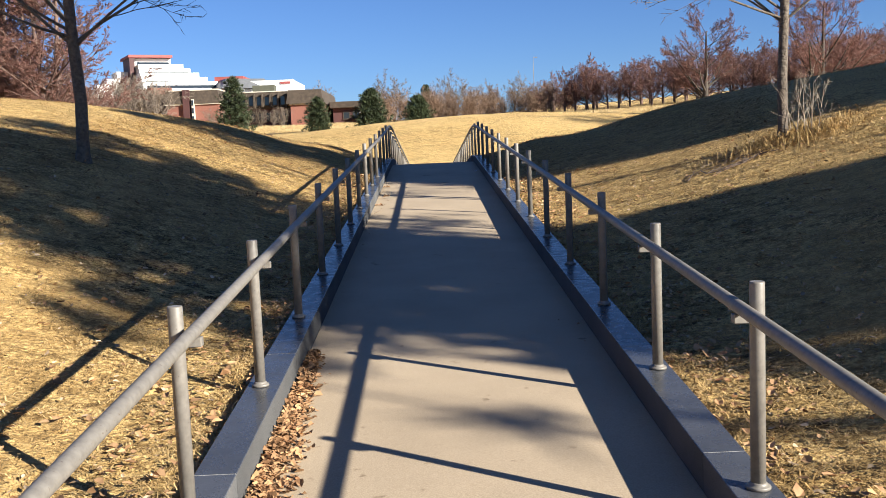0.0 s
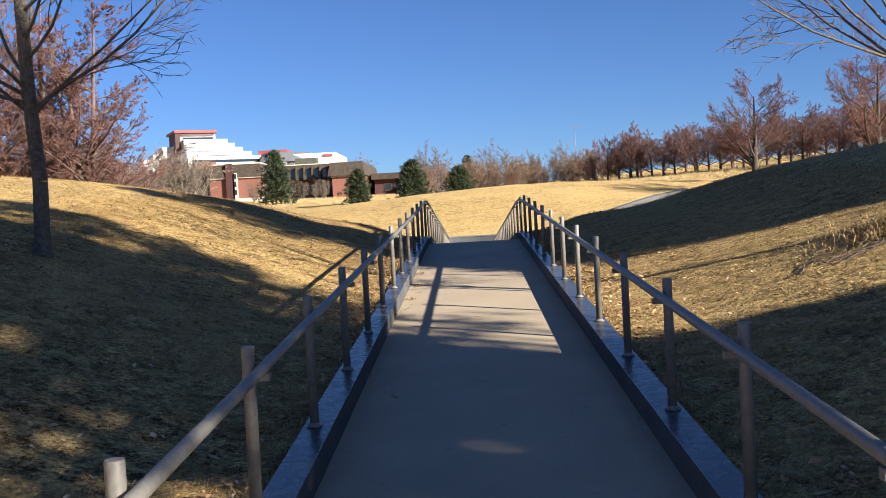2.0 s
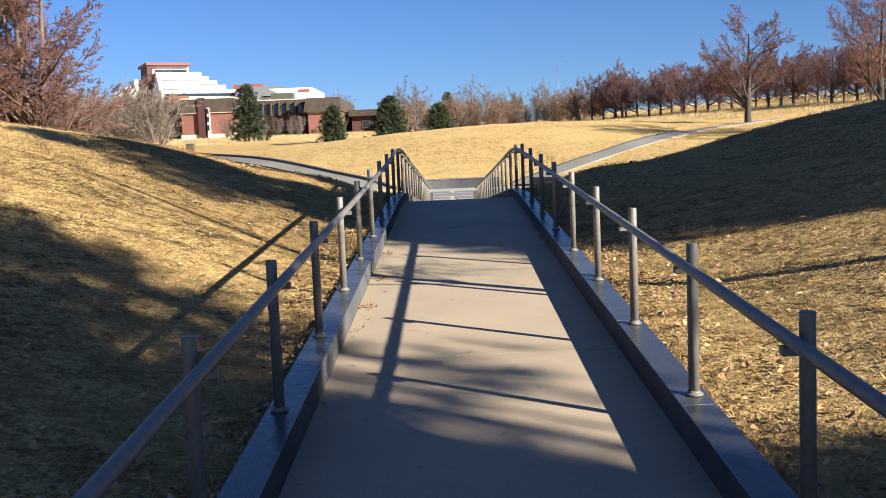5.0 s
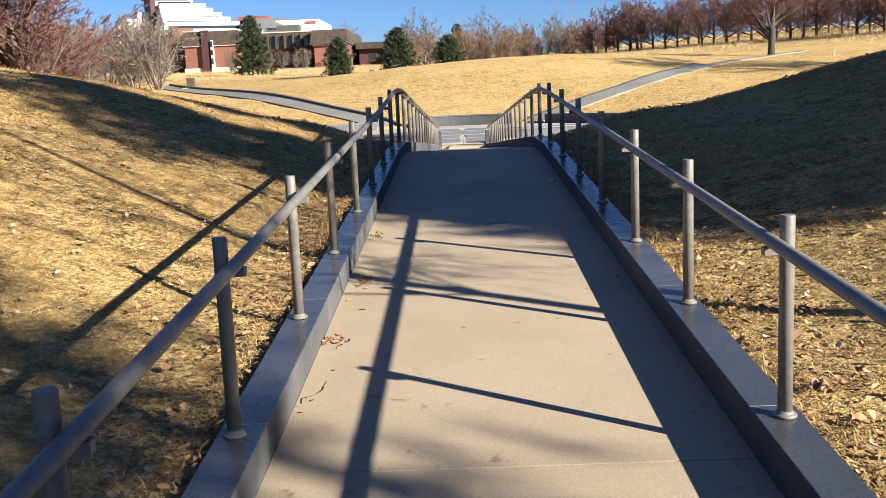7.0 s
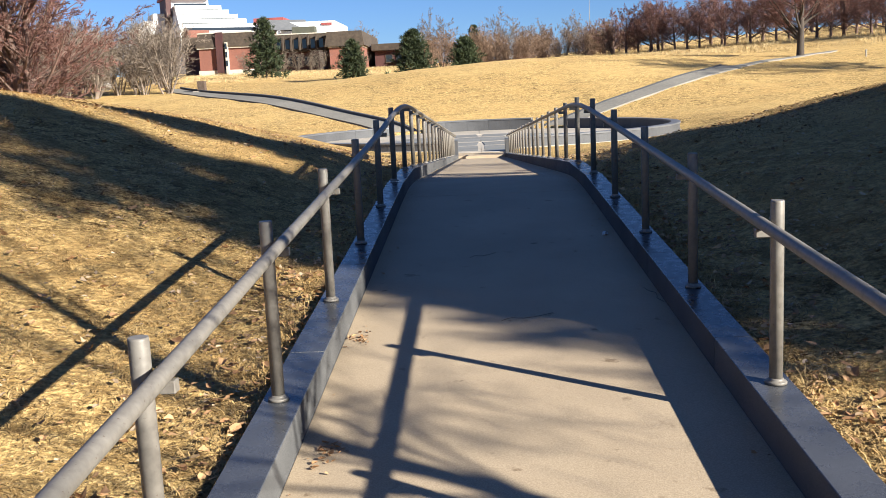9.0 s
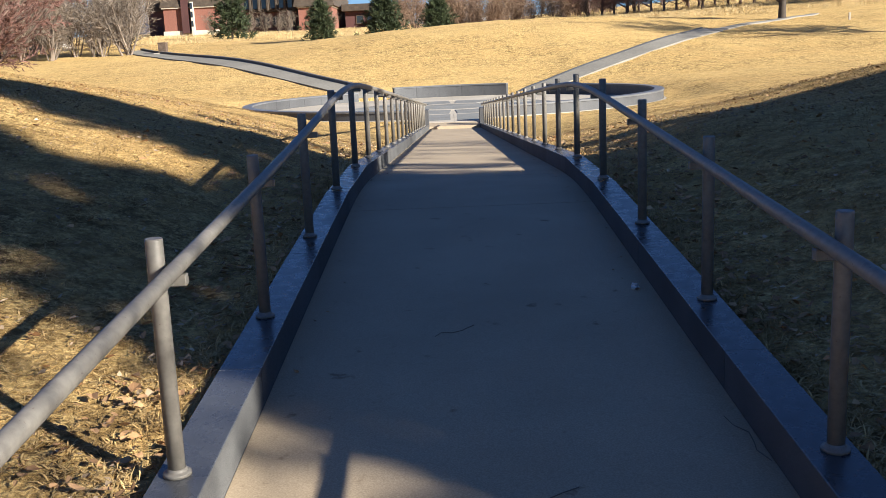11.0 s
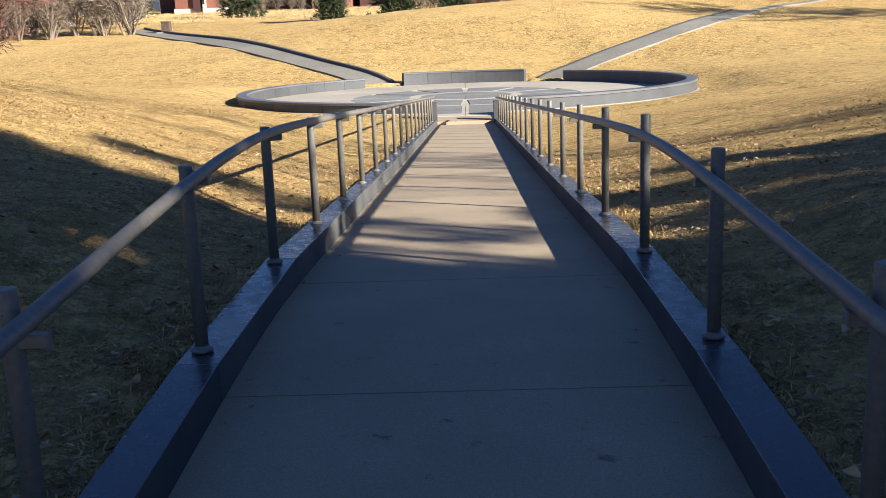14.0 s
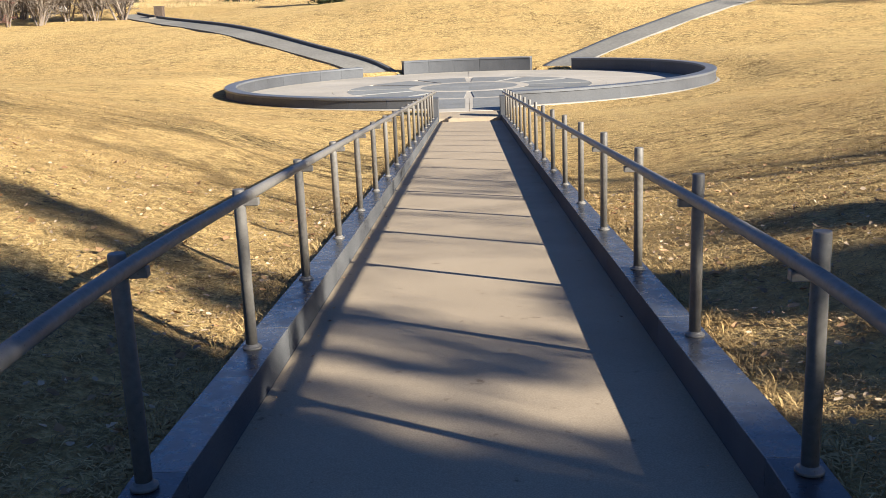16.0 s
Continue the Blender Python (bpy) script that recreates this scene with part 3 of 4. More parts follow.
# the two young trees beside the walk
bank_tree = stand(bare_tree("bare_tree", "young leafless tree with dark slender trunk on the lawn bank", 5, BANK, 8.2, 0.082, (M_BARK_TAN, M_TWIG), lean=(0.07, -0.025)), -4.5, 12.6, 20)
bank_tree2 = stand(bare_tree("bare_tree", "young leafless tree with slim trunk and basal sprouts", 11, BANK, 8.6, 0.068, (M_BARK_TAN, M_TWIG), lean=(0.03, 0.0)), 4.52, 12.8, 75)
SPROUT = dict(steps=[6, 4, 3], kids=[5, 3], angle=[35, 40], ratio=[0.4, 0.5], thin=[0.6, 0.6], lift=[0.03, 0.02, 0.0], wiggle=0.10, taper=0.8, shrink=0.4, least=0.003)
SPROUT["from"] = [0.3, 0.3]
stand(bare_tree("basal_sprouts", "clump of pale bare suckers at the foot of a tree", 3, SPROUT, 0.95, 0.0075, (M_SUCKER, M_SUCKER), stems=8), 4.75, 12.7)

# trees that stand out of view and shade the walk
shade_bare = bare_tree("bare_tree", "leafless tree standing back from the walk", 21, SHADE, 9.5, 0.14, (M_BARK, M_TWIG), "trees behind the bank")
copies(shade_bare, [(21.0, 19.0, 200, 1.15, 1.0)])


def conifer(name, label, seed, height, radius, low=0.06, clumps=900, group="", blades=9, rag=0.28, foot=0.55, round_=0.75):
    """An evergreen: a straight trunk and whorled boughs of needle tufts, with an uneven outline."""
    rng = np.random.RandomState(seed)
    tree = tagged(root(name), label, "conifer", group)
    part("trunk", tubes([(Vector((0, 0, -0.2)), Vector((0, 0, height * 0.55)), radius * 0.075, radius * 0.04, 0), (Vector((0, 0, height * 0.55)), Vector((0, 0, height * 0.97)), radius * 0.04, 0.01, 0)], 8, "trunk"), M_BARK, tree)
    f = rng.rand(clumps) ** 0.8
    z = height * (low + (1 - low) * f)
    az = rng.rand(clumps) * 2 * np.pi
    bough = 1 + rag * np.sin(az * 5 + 9 * f * 3) * 0.5 + rag * rng.randn(clumps) * 0.5
    reach = radius * np.clip((1 - f) ** round_ * np.minimum(1, foot + f * 3.5), 0.02, 1) * bough
    rr = reach * (0.35 + 0.65 * rng.rand(clumps) ** 0.5)
    c = np.stack([rr * np.cos(az), rr * np.sin(az), z - 0.12 * rr], 1)
    outd = np.stack([np.cos(az), np.sin(az), 0.25 + 0.8 * f], 1)
    size = radius * (0.16 + 0.10 * rng.rand(clumps)) * (1.15 - 0.5 * f)
    d = outd[:, None] + 0.85 * rng.randn(clumps, blades, 3)
    d /= np.linalg.norm(d, axis=2)[..., None]
    s = np.cross(d, rng.randn(clumps, blades, 3))
    s /= np.linalg.norm(s, axis=2)[..., None] + 1e-9
    root_p = c[:, None] + 0.25 * size[:, None, None] * rng.randn(clumps, blades, 3)
    tip = root_p + d * size[:, None, None] * 1.5
    wdt = 0.17 * size[:, None, None]
    verts = np.stack([root_p - s * wdt, root_p + s * wdt, tip], 2).reshape(-1, 3)
    part("crown", mesh_from(verts, np.arange(len(verts)).reshape(-1, 3), "crown"), M_NEEDLE, tree)
    return tree


dense = conifer("pine_tree", "full round-crowned pine standing back from the walk", 8, 8.15, 1.55, 0.16, 1250, "pines behind the bank", 9, 0.5, 0.6, 0.42)
copies(dense, [(14, 13.54, 7, 0.89, 1.48), (14, 9.91, 21, 0.77, 1.56), (14, 10.95, 68, 0.76, 1.12), (14, 18.66, 261, 0.84, 0.63), (14, 20.58, 7, 0.83, 0.55), (14, 16.16, 95, 0.6, 0.94), (14, -0.85, 105, 1.24, 1.1), (14, 0.55, 215, 0.88, 1.4), (14, 14.66, 346, 0.72, 1.6), (14, 17.17, 17, 0.84, 0.63), (14, 12.02, 71, 1.3, 0.6), (14, 2.31, 69, 1.3, 0.41)])
slim = conifer("pine_tree", "slender pine with bare stem and small round crown", 9, 8.2, 0.84, 0.635, 330, "slender pines behind the bank", 9, 0.5, 0.7, 0.4)
copies(slim, [(14, 2.3, 137, 1.36, 0.95), (14, 8.71, 303, 1.2, 1.1), (14, 17.0, 117, 0.61, 1.49), (14, -2.4, 196, 1.3, 1.02), (14, 2.57, 161, 0.95, 1.07), (14, -3.3, 40, 0.88, 1.2)])
stand(conifer("pine_tree", "tall thin pine with a small tuft of crown", 19, 7.1, 0.72, 0.905, 80, "", 8, 0.5, 0.7, 0.4), 14, -4.4)

# pines on the far lawn
for seed, az, dist, h, r, label in ((31, -11.4, 150, 8.3, 2.0, "tall dark pine in front of the brick building"), (32, -6.6, 112, 3.9, 1.35, "small bushy pine on the lawn slope"), (33, -3.35, 128, 5.4, 1.9, "full dark pine on the lawn crest"), (34, -0.55, 130, 4.5, 1.75, "broad low pine on the lawn crest"), (36, -17.0, 175, 7.2, 1.7, "narrow evergreen among bare shrubs"), (37, 0.0, 235, 8.5, 2.0, "distant dark evergreen above the brush")):
    x, y = at_bearing(az, dist)
    stand(conifer("pine_tree", label, seed, h, r, 0.03, 720, "", 9, 0.7, 0.8, 0.40), x, y, seed * 40)

# the large lone tree and the red-twigged grove
x, y = at_bearing(16.6, 103)
stand(bare_tree("bare_tree", "large spreading leafless tree alone beside the path", 42, FAR, 8.8, 0.36, (M_BARK, M_TWIG_RED), sides=2), x, y, 30)
x, y = at_bearing(23.2, 88)
stand(bare_tree("bare_tree", "very large leafless tree at the edge of the grove", 43, FAR, 10.4, 0.36, (M_BARK, M_TWIG_RED), sides=2), x, y, 100)
grove = [bare_tree("bare_tree", "leafless tree with russet twigs in a grove", s, GROVE, 8.0, 0.22, (M_BARK_RED, M_TWIG_RED), "trees of the russet grove", sides=2) for s in (51, 52, 53)]
rng = random.Random(77)
spots = []
for k in range(30):                      # front edge of the grove, nearer towards the lone tree
    f = k / 29
    az = 7.6 + 18.5 * f
    spots.append((*at_bearing(az, 176 - 45 * f + rng.uniform(-6, 6)), rng.uniform(0, 360), rng.uniform(0.86, 1.02), rng.uniform(0.76, 0.9)))
for k in range(34):
    az = rng.uniform(9.5, 31)
    spots.append((*at_bearing(az, rng.uniform(165, 215) - 1.3 * max(0, az - 14)), rng.uniform(0, 360), rng.uniform(0.95, 1.15), rng.uniform(0.78, 0.92)))
for i, t in enumerate(grove):
    copies(t, spots[i::3])

# clump of russet trees on the hill
clump = bare_tree("bare_tree", "large multi-stemmed tree with russet twigs on the hill", 61, HILL, 12.5, 0.19, (M_BARK_RED, M_TWIG_RED), "russet trees on the hill", stems=3, sides=2, splay=0.06)
spots = [(*at_bearing(az, d), t, s, h) for az, d, t, s, h in ((-22.3, 68, 0, 1.4, 0.98), (-24.9, 74, 120, 1.4, 1.1), (-28.2, 68, 70, 1.35, 1.15))]
copies(clump, spots)

# bare brush and pale trees along the far edge
BRUSH = dict(steps=[5, 3, 2, 1], kids=[8, 6, 5], angle=[36, 38, 36], ratio=[0.55, 0.5, 0.7], thin=[0.5, 0.6, 0.6], lift=[0.05, 0.06, 0.04, 0.0], wiggle=0.10, taper=0.8, shrink=0.35, least=0.019)
BRUSH["from"] = [0.05, 0.1, 0.1]
brush = [bare_tree("bare_shrub", "tall leafless brown shrub at the edge of the field", s, BRUSH, 3.3, 0.05, (M_SHRUB, M_SHRUB), "brush along the field", stems=7, trunk_levels=1, sides=2) for s in (71, 72)]
pale = [bare_tree("bare_shrub", "tall pale leafless shrub near the brick building", s, BRUSH, 4.6, 0.06, (M_TWIG_PALE, M_TWIG_PALE), "pale shrubs by the building", stems=7, trunk_levels=1, sides=2) for s in (73, 74)]
spots = []
for k in range(62):
    az = rng.uniform(-2.5, 9.0)
    spots.append((*at_bearing(az, rng.uniform(170, 215)), rng.uniform(0, 360), rng.uniform(1.0, 1.8), rng.uniform(0.8, 1.1)))
for i, t in enumerate(brush):
    copies(t, spots[i::2])
spots = []
for k in range(66):
    az = rng.uniform(-27, -16.2)
    spots.append((*at_bearing(az, rng.uniform(112, 160)), rng.uniform(0, 360), rng.uniform(1.1, 1.9), rng.uniform(0.8, 1.1)))
for az in (-11.9, -12.6, -9.8, -9.1, -8.6, -6.2, -10.6):
    spots.append((*at_bearing(az, 192), rng.uniform(0, 360), rng.uniform(0.7, 0.95), 0.9))
for i, t in enumerate(pale):
    copies(t, spots[i::2])
cotton = bare_tree("bare_tree", "big pale leafless cottonwood beyond the field", 81, GROVE, 10, 0.24, (M_TWIG_PALE, M_TWIG_PALE), "cottonwoods beyond the field", stems=2, sides=2)
copies(cotton, [(*at_bearing(az, d), t, s, 1.0) for az, d, t, s in ((-1.9, 215, 0, 0.95), (1.6, 225, 60, 0.95), (5.2, 260, 140, 0.85), (-6.3, 260, 250, 0.9), (3.3, 255, 190, 0.75))])


# ---- buildings beyond the field ----
def window(parent, x, y, z, w, h):
    """A window set in a wall that faces -y: frame, pane and sill."""
    fr = bmesh.new()
    for a in (box(x - w / 2, x - w / 2 + 0.12, y - 0.10, y + 0.10, z, z + h), box(x + w / 2 - 0.12, x + w / 2, y - 0.10, y + 0.10, z, z + h), box(x - w / 2 + 0.12, x + w / 2 - 0.12, y - 0.10, y + 0.10, z + h - 0.12, z + h), box(x - w / 2 + 0.12, x + w / 2 - 0.12, y - 0.10, y + 0.10, z, z + 0.12)):
        me = bpy.data.meshes.new("piece")
        a.to_mesh(me)
        a.free()
        fr.from_mesh(me)
        bpy.data.meshes.remove(me)
    win = part("window", fr, M_SHINGLE, parent)
    part("pane", box(x - w / 2 + 0.12, x + w / 2 - 0.12, y - 0.03, y + 0.03, z + 0.12, z + h - 0.12), M_GLASS, win)
    part("sill", box(x - w / 2 - 0.1, x + w / 2 + 0.1, y - 0.25, y - 0.10, z - 0.12, z), M_SHINGLE, win)


def mansard(x0, x1, y0, y1, z0, z1, lean=0.9):
    """A roof storey whose sides lean in a little."""
    bm = bmesh.new()
    lo = [bm.verts.new(q) for q in ((x0, y0, z0), (x1, y0, z0), (x1, y1, z0), (x0, y1, z0))]
    hi = [bm.verts.new(q) for q in ((x0 + lean, y0 + lean, z1), (x1 - lean, y0 + lean, z1), (x1 - lean, y1 - lean, z1), (x0 + lean, y1 - lean, z1))]
    bm.faces.new(hi)
    bm.faces.new(lo[::-1])
    for i in range(4):
        bm.faces.new((lo[i], lo[(i + 1) % 4], hi[(i + 1) % 4], hi[i]))
    bmesh.ops.recalc_face_normals(bm, faces=bm.faces[:])
    return bm


GROUND_B = 6.9
brick = tagged(root("office_building"), "two-storey red brick office building with brown shingled mansard roof", "building")
# first wing
part("plinth", box(-54.4, -43.2, 205.7, 230, GROUND_B - 3, GROUND_B + 1.0), M_BEIGE, brick, "beige concrete plinth")
part("wall", box(-54.2, -43.4, 206, 230, GROUND_B + 1.0, 12.1), M_BRICK, brick)
part("cornice", box(-54.5, -43.1, 205.6, 230.2, 12.1, 12.35), M_BEIGE, brick)
part("roof", mansard(-54.7, -42.9, 205.4, 230.4, 12.35, 15.0, 0.5), M_SHINGLE, brick)
part("roof_edge", box(-54.3, -43.3, 205.8, 230, 15.0, 15.25), M_BEIGE, brick)
# recessed stair slot, its shade a dark maroon box, with a pale stair tower
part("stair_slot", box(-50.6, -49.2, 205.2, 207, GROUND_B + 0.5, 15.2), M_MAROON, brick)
tower = part("stair_tower", box(-48.75, -48.3, 204.9, 206.2, GROUND_B, 13.2), M_BEIGE, brick, "narrow pale stair tower")
for z in (8.6, 10.3, 11.9):
    part("pane", box(-48.72, -48.33, 204.85, 204.92, z, z + 1.1), M_GLASS, tower)
# link and second wing; the set-back link's shade is in its dark colour
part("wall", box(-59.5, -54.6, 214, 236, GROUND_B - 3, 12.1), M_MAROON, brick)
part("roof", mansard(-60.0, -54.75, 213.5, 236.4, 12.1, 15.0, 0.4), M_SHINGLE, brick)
# brick darkened in its colour for the shade under the roof
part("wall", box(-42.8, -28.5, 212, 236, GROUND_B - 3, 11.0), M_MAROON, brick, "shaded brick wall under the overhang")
part("roof", mansard(-42.85, -28.6, 210.0, 236.4, 11.0, 14.4, 0.4), M_SHINGLE, brick)
part("roof_edge", box(-42.7, -28.8, 210.3, 236, 14.4, 14.6), M_BEIGE, brick)
part("wall", box(-28.4, -22.0, 206, 236, GROUND_B - 3, 11.2), M_BRICK, brick)
part("cornice", box(-28.6, -21.8, 205.7, 236.2, 11.2, 11.45), M_BEIGE, brick)
part("roof", mansard(-29.2, -21.4, 205.2, 236.6, 11.45, 14.3, 0.5), M_SHINGLE, brick)
for k in range(8):
    x = -41.6 + 1.7 * k
    part("fin", box(x - 0.16, x + 0.16, 209.2, 210.1, 11.2, 14.0), M_SHINGLE, brick)
    window(brick, x + 0.85, 210.06, 11.5, 1.1, 2.0)
    window(brick, x + 0.85, 211.85, 8.2, 1.1, 1.9)
part("column", box(-31.0, -30.3, 209.5, 210.2, GROUND_B - 3, 11.0), M_BEIGE, brick)
annexe = tagged(root("low_building"), "long low dark brick building with flat brown roof", "building")
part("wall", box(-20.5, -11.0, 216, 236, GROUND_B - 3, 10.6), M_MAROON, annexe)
part("roof", box(-21.1, -10.5, 214.6, 236.5, 10.6, 12.0, 0.1), M_SHINGLE, annexe)
part("wall", box(-10.9, -8.5, 214, 234, GROUND_B - 3, 11.6), M_BRICK, annexe)
part("canopy", box(-14.5, -10.8, 212.6, 215.9, 9.2, 9.55), M_WHITE, annexe)
for x in (-14.2, -11.1):
    part("column", box(x - 0.12, x + 0.12, 212.8, 213.05, GROUND_B - 3, 9.2), M_WHITE, annexe)
for k in range(4):
    window(annexe, -17.6 + 2.1 * k, 215.95, 8.2, 1.5, 1.6)

# stepped white building, farther off
hosp = tagged(root("stepped_building"), "tall stepped white panelled building with maroon end and red roof edge", "building")
D = 318.0


def far_x(bearing):
    return math.tan(radians(bearing)) * (D - 4.7)


def far_z(elev, bearing=-15):
    return 1.45 + math.tan(radians(elev)) * (D - 4.7) / math.cos(radians(bearing))


hosp.matrix_basis = pose(far_x(-15.6), D, 0, 0, 0, 27) @ Matrix.Diagonal((0.76, 1, 1, 1))
tiers = ((-7.4, 8.0, 5.60, 0.0), (-6.5, 12.0, 5.22, -4.0), (-7.0, 14.0, 4.94, -7.0), (-7.4, 16.5, 4.66, -10.0), (-7.8, 19.0, 4.38, -13.0), (-8.2, 22.0, 4.10, -16.0))
for a, b, e, dy in tiers:                # terraces, each lower and nearer
    tier = part("tier", box(a, b, dy, 12, GROUND_B, far_z(e)), M_WHITE, hosp)
    part("window_band", box(a + 1.5, b - 0.8, dy - 0.12, dy + 0.1, far_z(e) - 2.0, far_z(e) - 1.15), M_GLASS, tier)
part("end_block", box(-9.5, -7.42, -2, 9, GROUND_B, far_z(5.62)), M_MAROON, hosp, "dark maroon end block")
part("roof_edge", box(-9.8, 8.2, -2.4, 12.4, far_z(5.62), far_z(5.76)), M_REDPANEL, hosp, "red roof edge")
for a, b, e in ((-14.0, -9.5, 4.90), (-18.0, -14.0, 4.50), (-22.0, -18.0, 4.20)):
    part("tier", box(a, b, 2, 12, GROUND_B, far_z(e)), M_WHITE, hosp)
part("lean_roof", mansard(20.0, 42.0, -26, -8, far_z(3.6), far_z(4.15), 3.0), M_CAP, hosp)
part("penthouse", box(-9.0, -1.0, -30, -23, GROUND_B, far_z(3.6)), M_BRICK, hosp)
wing = tagged(root("white_wing"), "long white panelled wing with red top block", "building")
part("wall", box(far_x(-10.4), far_x(-7.5), D - 10, D + 20, GROUND_B, far_z(4.0)), M_WHITE, wing)
part("window_band", box(far_x(-10.2), far_x(-8.6), D - 10.2, D - 9.9, far_z(3.55), far_z(3.7)), M_GLASS, wing)
part("wall", box(far_x(-9.6), far_x(-7.0), D - 40, D - 11, GROUND_B, far_z(3.0)), M_WHITE, wing)
part("red_block", box(far_x(-12.0), far_x(-10.4), D - 5, D + 24, GROUND_B, far_z(4.36)), M_REDPANEL, wing, "red clad top block")
part("plant_room", box(far_x(-8.9), far_x(-7.8), D - 38, D - 34, far_z(3.0), far_z(3.4)), M_OLIVE, wing, "olive metal plant room")
sign = part("sign", box(far_x(-8.2), far_x(-7.65), D - 10.35, D - 10.0, far_z(3.78), far_z(3.9)), M_REDPANEL, wing, "red roof lettering drawn as a plain bar")
dish = tagged(part("satellite_dish", lathe([(0.05, 0.0), (1.0, 0.25), (1.6, 0.8), (1.55, 0.85), (0.9, 0.33), (0.05, 0.1)], 20), M_WHITE), "white satellite dish on the flat roof", "satellite dish")
dish.matrix_basis = pose(-39.5, 213.5, 15.0, 75, 0, -25) @ Matrix.Diagonal((0.35, 0.35, 0.35, 1))
part("mount", box(-0.08, 0.08, -1.3, -0.05, -0.3, 0.2), M_METAL, dish)

# ---- street edge far right of the buildings ----
for az, d, h in ((6.42, 250, 13.5), (7.4, 270, 7.0)):
    x, y = at_bearing(az, d)
    lp = tagged(root("street_lamp", pose(x, y, on_turf(x, y))), "tall thin grey street lamp pole", "street lamp", "street lamps")
    part("pole", lathe([(0.09, 0), (0.05, h)], 8), M_METAL, lp)
    part("arm", box(0, 0.9, -0.04, 0.04, h - 0.15, h - 0.03), M_METAL, lp)
    part("lamp_head", box(0.6, 1.1, -0.12, 0.12, h - 0.22, h - 0.05), M_METAL, lp)


def car(mat, label):
    c = tagged(root("parked_car"), label, "car", "cars parked beyond the field")
    bm = bmesh.new()
    prof = [(-2.2, 0.35), (-2.25, 0.75), (-1.9, 0.95), (-1.35, 1.0), (-0.75, 1.45), (0.9, 1.45), (1.6, 1.0), (2.2, 0.9), (2.25, 0.4)]
    a = [bm.verts.new((x, -0.85, z)) for x, z in prof]
    b = [bm.verts.new((x, 0.85, z)) for x, z in prof]
    n = len(prof)
    for i in range(n):
        bm.faces.new((a[i], a[(i + 1) % n], b[(i + 1) % n], b[i]))
    bm.faces.new(a[::-1])
    bm.faces.new(b)
    bmesh.ops.recalc_face_normals(bm, faces=bm.faces[:])
    part("body", bm, mat, c)
    for x in (-1.4, 1.4):
        for y in (-0.87, 0.87):
            w = part("wheel", lathe([(0.12, -0.1), (0.33, -0.1), (0.33, 0.1), (0.12, 0.1)], 14), M_TYRE, c)
            w.matrix_basis = pose(x, y, 0.33, 90, 0, 0)
    for s in (-0.86, 0.86):
        part("side_window", box(-1.0, 1.2, s - 0.01, s + 0.01, 1.05, 1.36), M_GLASS, c)
    return c


models = [car(m, l) for m, l in zip(M_CAR, ("white car parked beyond the field", "silver car parked beyond the field", "dark car parked beyond the field", "grey car parked beyond the field"))]
for k, az in enumerate((6.9, 2.2, 7.8, -2.9)):
    x, y = at_bearing(az, 232 if az > 0 else 205)
    c = models[k] if k < 4 else copy_thing(models[k % 4], Matrix.Identity(4))
    c.matrix_basis = pose(x, y, on_turf(x, y) + 0.02, 0, 0, rng.choice((0, 180)) + rng.uniform(-8, 8))

# ---- small things on the lawn ----
bx, by = at_bearing(-14.6, 111.5)
bin_ob = tagged(root("litter_bin", pose(bx, by, on_turf(bx, by) + 0.1)), "square brown slatted litter bin on a concrete pad", "litter bin")
for i in range(7):
    for q in (-0.36, 0.36):
        part("slat", box(-0.36 + 0.105 * i, -0.28 + 0.105 * i, q - 0.02, q + 0.02, 0.04, 0.92), M_BIN, bin_ob)
        part("slat", box(q - 0.02, q + 0.02, -0.36 + 0.105 * i, -0.28 + 0.105 * i, 0.04, 0.92), M_BIN, bin_ob)
part("liner", box(-0.32, 0.32, -0.32, 0.32, 0.02, 0.86), M_TYRE, bin_ob)
part("lid", box(-0.42, 0.42, -0.42, 0.42, 0.92, 1.02, 0.02), M_BIN, bin_ob)
part("pad", box(-0.75, 0.75, -0.75, 0.75, -0.3, 0.02), M_PLAZA, bin_ob)
sx, sy = at_bearing(19.6, 100)
marker = tagged(root("marker_post", pose(sx, sy, on_turf(sx, sy))), "short pale marker post at the path's edge", "marker post")
part("shaft", box(-0.07, 0.07, -0.07, 0.07, -0.2, 0.55, 0.02), M_PLAZA, marker)
part("cap", box(-0.085, 0.085, -0.085, 0.085, 0.55, 0.60, 0.02), M_PLAZA, marker)
rx, ry = -48.5, 141.0
bm = bmesh.new()
bmesh.ops.create_icosphere(bm, subdivisions=3, radius=0.62)
for q in bm.verts:
    q.co *= 1 + 0.22 * noise.noise(q.co * 1.7)
    q.co.z *= 0.75
rock = tagged(part("boulder", bm, M_STONE), "pale rounded boulder on the lawn crest", "boulder")
rock.location = (rx, ry, on_turf(rx, ry) + 0.18)


